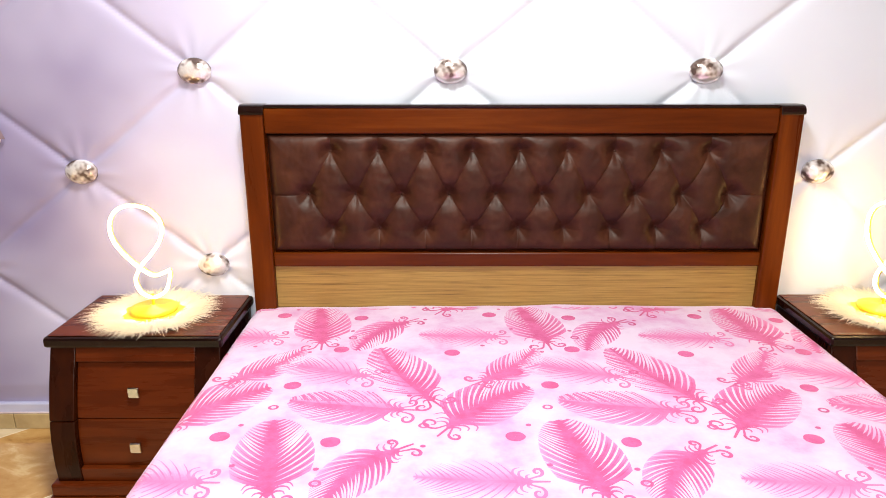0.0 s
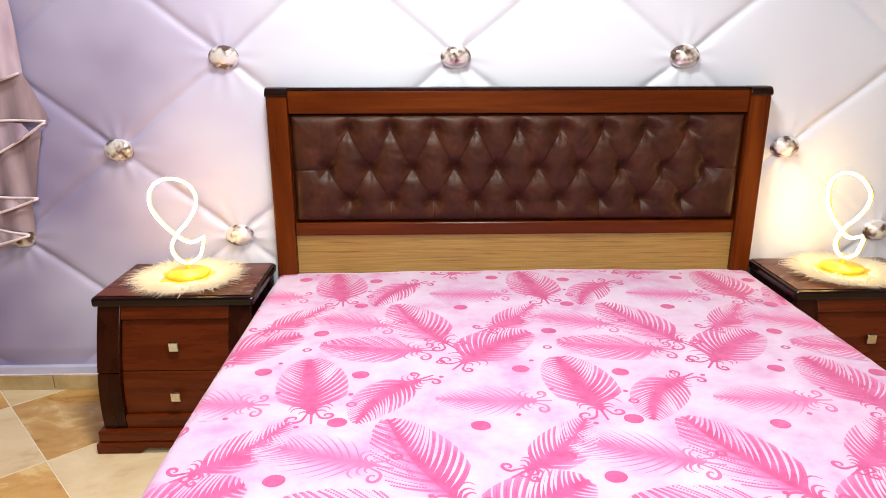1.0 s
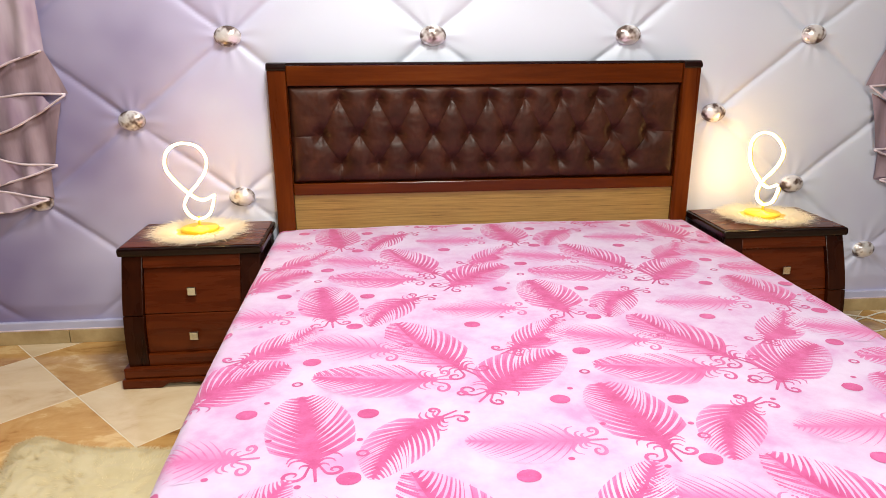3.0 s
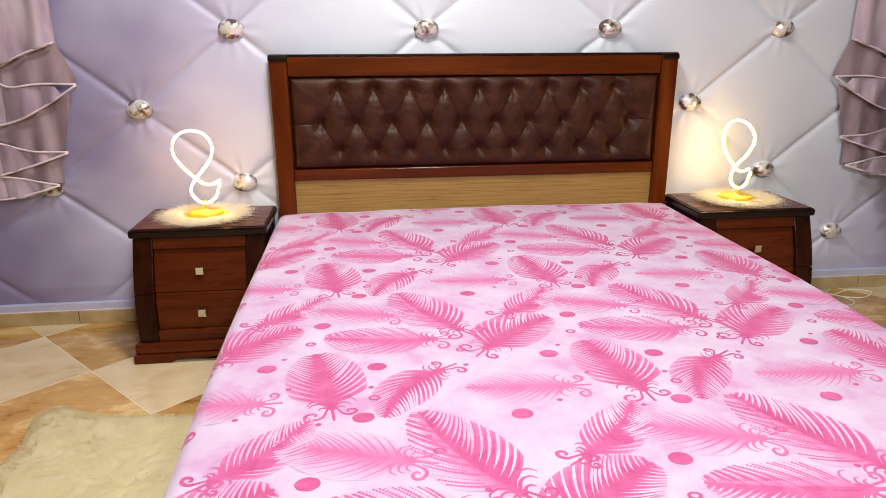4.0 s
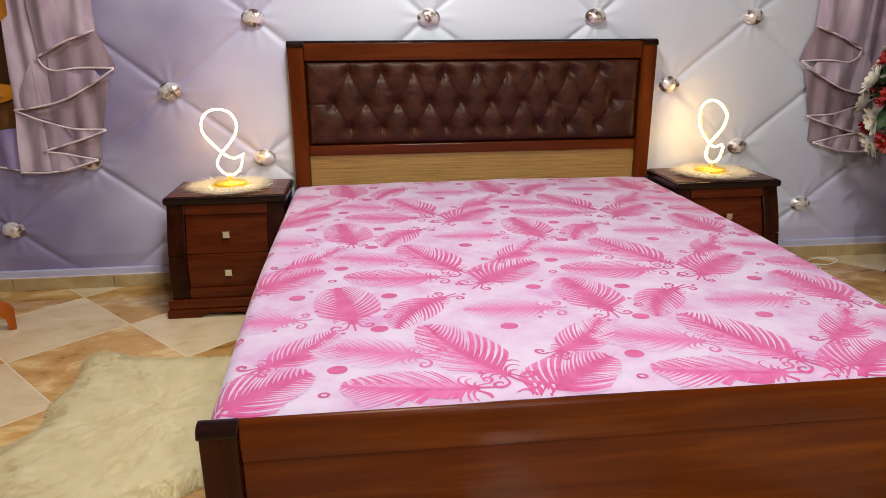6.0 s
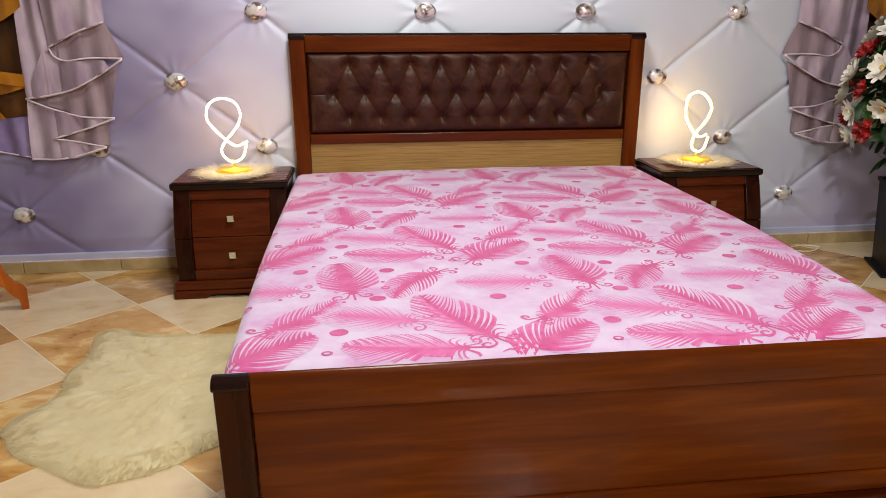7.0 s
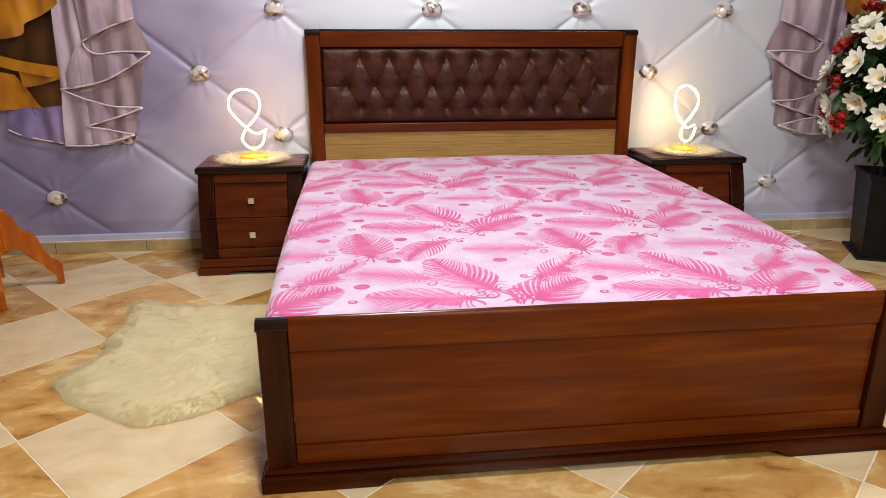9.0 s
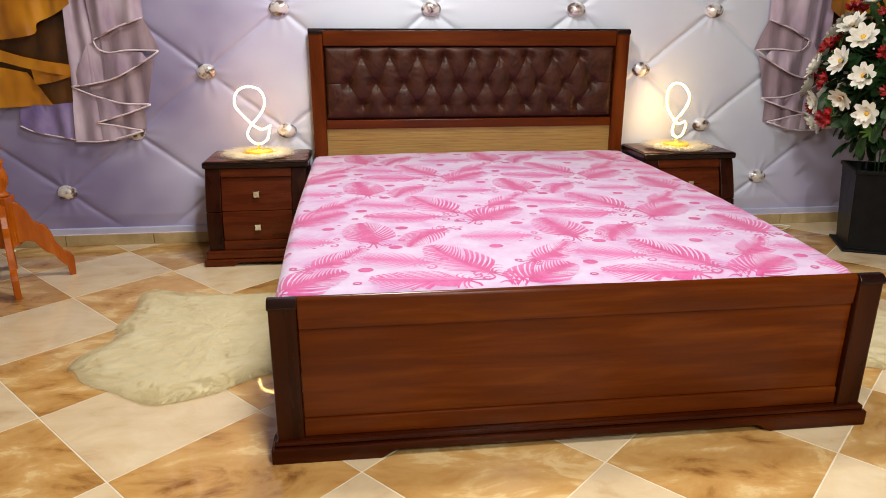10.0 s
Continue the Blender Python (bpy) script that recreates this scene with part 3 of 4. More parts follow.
def feather_print(quill, tip, west, east, bend, styles, tone, blunt, rng, base):
    """One printed feather as sheets of (level, rows of places, rows of dye): soft vanes, barbs and slits, quill and curls."""
    b, t = np.array(quill), np.array(tip)
    axis = t - b
    length = float(np.hypot(*axis))
    along = axis / length
    side = np.array((-along[1], along[0]))
    out = []

    def spine(s):
        return b + axis * s + side * bend * length * math.sin(math.pi * min(s, 1.0)) * 0.55

    def across(s):
        d = spine(min(s + 0.02, 1.02)) - spine(s - 0.02)
        return np.array((-d[1], d[0])) / np.hypot(*d)

    def at(u):
        return 0.20 + 0.78 * u

    def strip(line, widths, level, dyes):
        rows = []
        for i, q in enumerate(line):
            d = line[min(i + 1, len(line) - 1)] - line[max(i - 1, 0)]
            nrm = np.array((-d[1], d[0])) / (np.hypot(*d) + 1e-9) * widths[i]
            rows.append((q + nrm, q - nrm))
        out.append((base + level, rows, [(d, d) for d in dyes]))

    def barb(u, f, turn, half, reach=1.0):
        """A place on the barb that leaves the spine at u, at share f of its length."""
        e = u + (1 - u) * 0.60 * (0.3 + 0.7 * min(1.0, 3 * u))
        w = half * math.sin(math.pi * (0.10 + 0.90 * e) ** 0.92) ** blunt
        q0, q1, q2 = spine(at(u)), spine(at(u + 0.34 * (e - u))) + turn * across(at(e)) * w * 0.58, spine(at(e)) + turn * across(at(e)) * w
        q2 = q1 + (q2 - q1) * reach
        return q0 * (1 - f) ** 2 + 2 * q1 * f * (1 - f) + q2 * f * f

    for turn, half, style in ((1, west, styles[0]), (-1, east, styles[1])):
        # how far the closed vane keeps its dye, the barbs' count and width, where the slits open and how wide
        fall, count, fat, shades, opens, gape = {
            "slit": ((1.0, 1.0, 0.96, 0.90, 0.84, 0.76, 0.6), 17, 0.12, (1.0, 1.0, 1.0, 1.0, 0.98, 0.95, 0.9), 0.10, 0.165),
            "full": ((1.0, 0.98, 0.92, 0.82, 0.70, 0.56, 0.36), 16, 0.10, (0.96, 1.0, 1.0, 0.97, 0.92, 0.86, 0.76), 0.22, 0.115),
            "soft": ((0.98, 0.80, 0.52, 0.34, 0.24, 0.15, 0.04), 15, 0.11, (1.0, 1.0, 1.0, 0.94, 0.86, 0.72, 0.45), 0.20, 0.11),
            "dots": ((0.9, 0.6, 0.36, 0.24, 0.18, 0.14, 0.06), 9, 0.10, (0.9, 0.85, 0.75, 0.6, 0.5, 0.4, 0.3), 0.3, 0.06)}[style]
        n, m = 20, 6
        out.append((base + 0.3 * (turn > 0), [[barb(i / n * 0.98, j / m, turn, half) for j in range(m + 1)] for i in range(n + 1)], [[tone * f for f in fall]] * (n + 1)))
        pitch = 0.78 * length / count
        for k in range(count):
            u = (k + 0.35 + 0.3 * rng.random()) / count * 0.97
            reach = rng.uniform(0.94, 1.08)
            line = [barb(u, f / 6, turn, half, reach) for f in range(7)]
            wide = pitch * rng.uniform(0.85, 1.15) * fat
            strip(line, [wide * f for f in (0.9, 1.1, 1.1, 0.95, 0.75, 0.48, 0.06)], 2 + 0.6 * (k % 3), [tone * d for d in shades])
            if style == "dots":
                for row in (0.0, 0.03, 0.06):
                    for i in range(15):
                        q = barb(min(0.97, u + row), 0.30 + 0.68 * i / 15, turn, half, reach)
                        h = 0.0021
                        out.append((base + 4.2, [[q + (-h, -h), q + (h, -h)], [q + (-h, h), q + (h, h)]], [(0.85, 0.85)] * 2))
            gap = min(0.97, u + 0.5 / count)
            start = opens * rng.uniform(0.8, 1.3)
            slit = [barb(gap, start + (1.03 - start) * f / 6, turn, half, 1.02) for f in range(7)]
            wide = pitch * gape * rng.uniform(0.8, 1.2)
            strip(slit, [wide * f for f in (0.05, 0.5, 0.85, 1.0, 1.0, 0.9, 0.75)], 4.5 + 0.4 * (k % 3), [0.4 * tone, 0.12, 0.04, 0.0, 0.0, 0.0, 0.0] if style != "soft" else [0.4, 0.3, 0.22, 0.15, 0.1, 0.05, 0.0])
        # downy hooks and curls at the foot of the vane
        for k in range(3):
            s = 0.13 + 0.03 * k
            w = half * (0.34 + 0.14 * k) * rng.uniform(0.85, 1.15)
            q0, nrm = spine(s), turn * across(s)
            hook = [q0, q0 + nrm * w * 0.45 + along * w * 0.40, q0 + nrm * w * 0.85 + along * w * 0.36, q0 + nrm * w * 1.0 + along * w * 0.08]
            strip([np.array(q) for q in smooth_line(hook, 3)], [0.0036 * (1 - i / 10) + 0.0006 for i in range(10)], 2 + 0.5 * k, [tone * (1.0 - 0.02 * i) for i in range(10)])
        size = 0.0185 * half / 0.075 * (1.1 if turn > 0 else 0.85)
        c = spine(0.10) + side * turn * (size + 0.016) - along * size * 0.2
        line = [spine(0.21), spine(0.16) + side * turn * 0.007]
        for k in range(20):
            ang, rad = k / 19 * 7.4, size * (1 - 0.043 * k)
            line.append(c + rad * (-math.cos(ang) * turn * side - math.sin(ang) * along * 0.8))
        strip(line, [0.0010 + 0.0028 * math.sin(math.pi * (i / 21) ** 0.7) for i in range(22)], 6 + 0.5 * (turn > 0), [tone] * 22)
    n = 16
    strip([spine(0.97 * i / n) for i in range(n + 1)], [0.0007 + 0.0034 * math.sin(math.pi * min(1, 0.15 + 0.85 * i / n)) ** 0.8 for i in range(n + 1)], 6.2, [tone] * (n + 1))
    return out


def print_mesh(name, pieces, mat, parent, lift):
    """Lay flat dyed pieces on the sheet, as a skin of ink just above it."""
    verts, faces, dye = [], [], []
    for level, rows, dyes in pieces:
        first, wide = len(verts), len(rows[0])
        keep = []
        for i, (row, tint) in enumerate(zip(rows, dyes)):
            for (x, y), d in zip(row, tint):
                y += 0.0276 * (y - 1.03) ** 2
                keep.append(MX0 - 0.11 < x < MX1 + 0.11 and MY0 < y < MY1 - 0.018)
                q = sheet_point(x, y) if keep[-1] else Vector((x, y, 0))
                roll = 0.0004 if not (MX0 + 0.07 < x < MX1 - 0.13 and MY0 + 0.04 < y < MY1 - 0.05) else 0.0
                q.z += lift + roll + 0.00003 * (level + 0.02 * i)
                q.x += roll * ((q.x > MX1 - 0.03) - (q.x < MX0 + 0.03))
                verts.append(q)
                dye.append(d)
        for i in range(len(rows) - 1):
            for j in range(wide - 1):
                ring = [i * wide + j, i * wide + j + 1, (i + 1) * wide + j + 1, (i + 1) * wide + j]
                if all(keep[k] for k in ring):
                    p, q, r = (verts[first + k] for k in ring[:3])
                    ring = ring if (q - p).cross(r - p).z >= 0 else ring[::-1]
                    faces.append([first + k for k in ring])
    me = mesh(name, verts, faces, mat)
    me.attributes.new("dye", "FLOAT", "POINT").data.foreach_set("value", dye)
    under(put(name, me, None, "rose ink of printed feathers, spots and rings"), parent)


def printed_feathers():
    rng = random.Random(7)
    pieces = []
    turn = [np.array((math.cos(k * math.pi / 8), 0.86 * math.sin(k * math.pi / 8))) for k in range(17)]
    for ix in range(-2, 4):
        for iy in range(-3, 3):
            off = ix * STEP_X + iy * STEP_Y
            for k, (quill, tip, west, east, bend, styles, tone, blunt) in enumerate(FEATHERS):
                xs, ys = (quill[0] + off[0], tip[0] + off[0]), (quill[1] + off[1], tip[1] + off[1])
                if max(xs) < MX0 - 0.15 or min(xs) > MX1 + 0.15 or max(ys) < MY0 - 0.06 or min(ys) > MY1 + 0.06:
                    continue
                pieces += feather_print(np.array(quill) + off, np.array(tip) + off, west, east, bend, styles, tone, blunt, rng, 0.9 * k)
            for places, r, hole in ((SPOTS, 0.0215, 0.02), (RINGS, 0.0125, 0.52), (DOTS, 0.0062, 0.02)):
                for x, y in places:
                    c = np.array((x, y)) + off
                    if not (MX0 - 0.15 < c[0] < MX1 + 0.15 and MY0 < c[1] < MY1):
                        continue
                    wob = [1 + 0.07 * noise.noise((c[0] * 40 + 2 * p[0], c[1] * 40 + 2 * p[1], 3)) for p in turn[:16]]
                    wob.append(wob[0])
                    pieces.append((14, [(c + r * wob[k] * turn[k], c + r * hole * turn[k]) for k in range(17)], [(0.98, 0.98)] * 17))
    print_mesh("feather_print", pieces, INK, bed_sheet, 0.0003)


printed_feathers()

# ---- bedside cabinets ----
NX = -0.8075


def bow(z):
    """Front of the bowed cabinet at height z."""
    u = (z - 0.075) / 0.385
    return 1.744 - 0.076 * math.sin(math.pi / 2 * min(1.25, max(0, 1.25 * (1 - u))))


def bowed(name, x0, x1, z0, z1, proud, mat, parent, deep=0.02, cells=10, label=""):
    """A front piece that follows the cabinet's bow."""
    front = [(bow(z0 + (z1 - z0) * k / cells) - proud, z0 + (z1 - z0) * k / cells) for k in range(cells + 1)]
    back = [(y + proud + deep, z) for y, z in front[::-1]]
    return under(put(name, prism(name, front + back, "x", x0, x1, mat, 0.0025), None, label), parent)


def bedside_cabinet():
    c = empty("bedside_cabinet", NX, 1.88, 0, "mahogany two-drawer bedside cabinet with a bowed front", "bedside cabinet", "bedside cabinets beside the bed")
    a, b = NX - 0.236, NX + 0.236
    side = [(bow(0.07 + 0.39 * k / 12) + 0.012, 0.07 + 0.39 * k / 12) for k in range(13)] + [(2.052, 0.46), (2.052, 0.07)]
    for x0, x1 in ((a, a + 0.018), (b - 0.018, b)):
        under(put("side_panel", prism("side_panel", side, "x", x0, x1, WOOD_Z, 0.002)), c)
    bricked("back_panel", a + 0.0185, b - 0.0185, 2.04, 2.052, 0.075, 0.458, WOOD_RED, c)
    edge = [(NX - 0.2475, 1.722), (NX + 0.2475, 1.722), (NX + 0.2475, 2.058), (NX - 0.2475, 2.058)]
    under(put("top", prism("top", edge, "z", 0.4605, 0.492, WOOD_EDGE, 0.009), None, "dark rounded top edge"), c)
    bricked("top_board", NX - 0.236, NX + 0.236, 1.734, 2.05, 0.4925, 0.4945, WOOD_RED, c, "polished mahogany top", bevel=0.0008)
    for x0, x1 in ((a, a + 0.070), (b - 0.070, b)):
        bowed("pilaster", x0, x1, 0.2632, 0.4595, 0.007, WOOD_Z, c)
        bowed("lower_pilaster", x0, x1, 0.075, 0.2605, 0.007, WOOD_Z, c)
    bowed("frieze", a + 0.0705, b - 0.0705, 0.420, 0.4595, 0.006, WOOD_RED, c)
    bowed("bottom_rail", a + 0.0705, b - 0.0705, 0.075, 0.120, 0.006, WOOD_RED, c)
    for z0, z1, kz in ((0.2632, 0.4195, 0.342), (0.1205, 0.2605, 0.188)):
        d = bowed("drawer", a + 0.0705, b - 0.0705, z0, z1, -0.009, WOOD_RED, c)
        y = bow(kz) + 0.007
        stem = put("knob_stem", block(NX - 0.007, NX + 0.007, y - 0.012, y + 0.004, kz - 0.007, kz + 0.007, STEEL, 0.001))
        under(stem, d)
        under(put("knob", block(NX - 0.0155, NX + 0.0155, y - 0.021, y - 0.012, kz - 0.0155, kz + 0.0155, STEEL, 0.003), None, "square chrome knob"), d)
    a, b = NX - 0.259, NX + 0.259
    foot = [(a, 0.0), (a, 0.034), (b, 0.034), (b, 0.0), (b - 0.135, 0.0), (b - 0.145, 0.008), (b - 0.16, 0.017), (a + 0.16, 0.017), (a + 0.145, 0.008), (a + 0.135, 0.0)]
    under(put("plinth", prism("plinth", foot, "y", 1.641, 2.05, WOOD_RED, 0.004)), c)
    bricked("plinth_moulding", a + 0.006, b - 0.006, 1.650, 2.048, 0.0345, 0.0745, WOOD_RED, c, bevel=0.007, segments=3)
    return c


cabinet = bedside_cabinet()
copy_thing(cabinet, pose(NX + 2.174, 1.88, 0))

# ---- fur mats and lamps on the cabinets ----


def fur(name, roots, mat, length, lay, width, rng):
    """Many fine tapered tufts: roots are (place, direction in plan)."""
    verts, faces = [], []
    for (x, y, z), (dx, dy) in roots:
        a = math.atan2(dy, dx) + rng.uniform(-0.5, 0.5)
        le, up = length * rng.uniform(0.55, 1.15), lay * rng.uniform(0.3, 1.5)
        ux, uy = math.cos(a), math.sin(a)
        sx, sy = -uy * width, ux * width
        i = len(verts)
        m = (x + ux * le * 0.5, y + uy * le * 0.5, z + le * up * 0.75)
        verts += [(x - sx, y - sy, z), (x + sx, y + sy, z), (m[0] - sx * 0.7, m[1] - sy * 0.7, m[2]), (m[0] + sx * 0.7, m[1] + sy * 0.7, m[2]),
                  (x + ux * le, y + uy * le, z + le * up * rng.uniform(0.3, 0.9))]
        faces += [(i, i + 1, i + 3, i + 2), (i + 2, i + 3, i + 4)]
    return mesh(name, verts, faces, mat)


def fur_mat():
    rng = random.Random(3)
    m = empty("fur_mat", NX - 0.003, 1.885, 0.4946, "round white fluffy fur mat under a lamp", "fur mat", "fur mats on the cabinets")
    pad = lathe("pad", [(0.13, 0.0), (0.135, 0.004), (0.12, 0.011), (0.05, 0.013), (0.0005, 0.013)], FUR_WHITE, 40)
    put("pad", pad, m)
    roots = []
    for k in range(2200):
        a, r = rng.uniform(0, 2 * math.pi), 0.07 + 0.065 * rng.random()
        roots.append(((r * math.cos(a), r * math.sin(a), 0.004 + 0.008 * (1 - r / 0.145)), (math.cos(a), math.sin(a))))
    ob = put("fur", fur("fur", roots, FUR_HAIR, 0.075, 0.26, 0.0018, rng), m)
    tagged(ob, kind="stuff")
    return m


mat_thing = fur_mat()
copy_thing(mat_thing, pose(NX + 2.171, 1.885, 0.4946, 0, 0, 70))


def table_lamp():
    lamp = empty("table_lamp", NX, 1.885, 0.5085, "brass table lamp with a glowing looped light band", "table lamp", "lamps on the cabinets")
    put("base", lathe("base", [(0.060, 0.0), (0.066, 0.002), (0.067, 0.010), (0.063, 0.014), (0.012, 0.015), (0.010, 0.019), (0.0005, 0.019)], GOLD, 40), lamp)
    scallop = []
    for k in range(96):
        a = 2 * math.pi * k / 96
        r = 0.083 + 0.008 * math.sin(a * 7)
        scallop.append((r * math.cos(a), r * math.sin(a)))
    put("saucer", prism("saucer", scallop, "z", -0.003, 0.0005, GOLD, 0), lamp, "scalloped brass saucer")
    put("stem", lathe("stem", [(0.0045, 0.018), (0.0045, 0.052), (0.0005, 0.053)], GOLD, 12), lamp)
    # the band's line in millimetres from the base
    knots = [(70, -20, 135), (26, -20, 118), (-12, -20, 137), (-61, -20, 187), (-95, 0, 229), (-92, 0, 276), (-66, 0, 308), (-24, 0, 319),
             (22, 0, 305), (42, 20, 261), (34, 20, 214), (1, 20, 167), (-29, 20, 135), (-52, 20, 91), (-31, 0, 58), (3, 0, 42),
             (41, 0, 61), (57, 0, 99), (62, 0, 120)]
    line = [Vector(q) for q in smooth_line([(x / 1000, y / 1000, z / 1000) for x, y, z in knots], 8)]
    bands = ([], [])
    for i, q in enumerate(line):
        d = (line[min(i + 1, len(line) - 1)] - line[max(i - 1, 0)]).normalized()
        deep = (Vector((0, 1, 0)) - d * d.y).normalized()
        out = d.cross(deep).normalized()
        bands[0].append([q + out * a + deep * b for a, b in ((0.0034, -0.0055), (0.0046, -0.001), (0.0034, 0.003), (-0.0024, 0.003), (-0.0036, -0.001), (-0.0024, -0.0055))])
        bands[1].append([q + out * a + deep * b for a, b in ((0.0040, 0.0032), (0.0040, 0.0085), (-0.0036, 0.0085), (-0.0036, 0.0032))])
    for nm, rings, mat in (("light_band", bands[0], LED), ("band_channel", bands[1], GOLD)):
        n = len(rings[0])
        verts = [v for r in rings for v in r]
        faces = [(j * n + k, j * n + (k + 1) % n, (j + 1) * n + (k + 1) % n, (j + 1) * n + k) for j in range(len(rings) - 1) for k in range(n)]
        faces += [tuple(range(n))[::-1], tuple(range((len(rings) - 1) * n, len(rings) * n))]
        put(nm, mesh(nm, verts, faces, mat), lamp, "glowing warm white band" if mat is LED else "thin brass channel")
    return lamp


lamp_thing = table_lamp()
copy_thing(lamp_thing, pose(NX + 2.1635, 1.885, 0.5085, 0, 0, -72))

# ---- sheepskin rugs ----
RUG = [(-1.22, 1.35), (-1.265, 1.30), (-1.235, 1.15), (-1.25, 0.97), (-1.225, 0.83), (-1.30, 0.71), (-1.28, 0.61), (-1.18, 0.50), (-1.03, 0.40), (-0.93, 0.362),
       (-0.84, 0.385), (-0.75, 0.44), (-0.66, 0.51), (-0.55, 0.56), (-0.46, 0.75), (-0.46, 1.05), (-0.55, 1.23), (-0.74, 1.245), (-0.92, 1.26), (-1.08, 1.285), (-1.15, 1.32)]


def sheepskin(sign, cx, cy, label):
    rng = random.Random(11)
    rug = empty("sheepskin_rug", cx, cy, 0, label, "rug", "sheepskin rugs beside the bed")
    rim = [np.array((sign * (q[0] + 0.86), q[1] - 0.86)) for q in smooth_line(RUG + RUG[:1], 9)[:-1]]
    rim = [q * (1 + 0.022 * noise.noise((q[0] * 11, q[1] * 11, 1.0))) for q in rim]
    n, rings = len(rim), 44
    verts, faces, roots = [(0, 0, 0.023)], [], []
    for j in range(1, rings + 1):
        f = j / rings
        for k, q in enumerate(rim):
            x, y = q * f
            h = 0.020 * math.sin(math.pi / 2 * min(1, (1 - f) / 0.20)) ** 0.7 + 0.001
            verts.append((x, y, h + (0.004 * noise.noise((x * 14, y * 14, sign)) + 0.005 * noise.noise((x * 38, y * 38, 2)) + 0.003 * noise.noise((x * 90, y * 90, 5))) * min(1, (1 - f) / 0.08)))
    for k in range(n):
        faces.append((0, 1 + k, 1 + (k + 1) % n))
        for j in range(rings - 1):
            a, b = 1 + j * n + k, 1 + j * n + (k + 1) % n
            faces.append((a, a + n, b + n, b))
    if sign < 0:
        faces = [f[::-1] for f in faces]
    put("pelt", mesh("pelt", verts, faces, FUR_CREAM), rug)
    for k in range(15000):
        f = 1 - 0.20 * rng.random() ** 1.5 if k < 8000 else math.sqrt(rng.random())
        i, w = rng.randrange(n), rng.random()
        q = rim[i] * (1 - w) + rim[(i + 1) % n] * w
        x, y = q * f
        d = q / np.hypot(*q)
        h = 0.018 * math.sin(math.pi / 2 * min(1, (1 - f) / 0.20)) ** 0.7 + 0.001
        roots.append(((x, y, h), (d[0] * (0.2 + f * f), d[1] * (0.2 + f * f) - 0.35)))
    tagged(put("wool", fur("wool", roots, WOOL, 0.020, 0.15, 0.0007, rng), rug), kind="stuff")
    return rug


sheepskin(1, -0.86, 0.86, "cream sheepskin rug lying on the tiles beside the bed")
sheepskin(-1, 1.422, 0.80, "cream sheepskin rug lying on the tiles beside the bed")

# ---- turned wooden stand ----


def wooden_stand():
    cx, cy = -1.866, 1.52
    st = empty("wooden_stand", cx, cy, 0, "orange varnished turned wooden stand on scalloped legs", "stand")
    put("column", lathe("column", [(0.040, 0.40), (0.043, 0.408), (0.034, 0.415), (0.030, 0.425), (0.043, 0.45), (0.048, 0.48), (0.040, 0.515), (0.033, 0.525), (0.038, 0.54), (0.041, 0.553),
                                   (0.034, 0.565), (0.031, 0.58), (0.040, 0.605), (0.043, 0.63), (0.036, 0.665), (0.030, 0.675), (0.036, 0.69), (0.026, 0.71), (0.019, 0.73), (0.017, 1.45), (0.0005, 1.46)],
                        ORANGE_WOOD, 24), st)
    put("hub", block(-0.042, 0.042, -0.042, 0.042, 0.175, 0.40, ORANGE_WOOD, 0.004), st)
    leg = [(0.036, 0.375), (0.062, 0.365), (0.090, 0.325), (0.105, 0.28), (0.128, 0.262), (0.150, 0.250), (0.168, 0.215), (0.182, 0.165), (0.206, 0.125), (0.232, 0.105), (0.243, 0.085), (0.240, 0.0),
           (0.215, 0.0), (0.210, 0.045), (0.185, 0.075), (0.165, 0.110), (0.140, 0.125), (0.118, 0.150), (0.100, 0.180), (0.075, 0.190), (0.036, 0.185)]
    base = prism("leg", leg, "y", -0.013, 0.013, ORANGE_WOOD, 0.003)
    for k in range(4):
        ob = put("leg", base, st)
        ob.matrix_basis = pose(0, 0, 0, 0, 0, 26 + 90 * k)


wooden_stand()

# ---- flowers in a tall black pot ----


def petal_mesh(name, length, width, cup, mat, tip=0.35):
    def at(u, v):
        w = width * math.sin(math.pi * min(0.97, 0.10 + 0.80 * u)) ** 0.7
        s = (v - 0.5) * 2
        return (length * u, s * w, cup * u * u + 0.25 * w * s * s - 0.02 * length * math.cos(s * 6))
    return grid(name, at, 5, 4, mat)


PETALS = petal_mesh("petal", 0.072, 0.021, 0.012, PETAL)
RED_PETALS = petal_mesh("red_petal", 0.026, 0.006, 0.010, RED)
LEAVES = petal_mesh("leaf", 0.11, 0.022, -0.02, LEAF)
BRIGHT_LEAVES = petal_mesh("bright_leaf", 0.055, 0.008, -0.006, LEAF_BRIGHT)
BEAD = lathe("bead", [(0.0005, -0.005), (0.004, -0.003), (0.005, 0), (0.004, 0.003), (0.0005, 0.005)], PETAL, 8)


def facing(place, direction, spin):
    """A pose at place whose z axis points along direction."""
    return Matrix.Translation(place) @ Vector(direction).to_track_quat("Z", "Y").to_matrix().to_4x4() @ pose(0, 0, 0, 0, 0, spin)


def joined(name, mesh_from, poses, mat):
    verts, faces = [], []
    src = [v.co.copy() for v in mesh_from.vertices]
    polys = [tuple(p.vertices) for p in mesh_from.polygons]
    for m in poses:
        i = len(verts)
        verts += [m @ v for v in src]
        faces += [tuple(i + k for k in f) for f in polys]
    return mesh(name, verts, faces, mat)


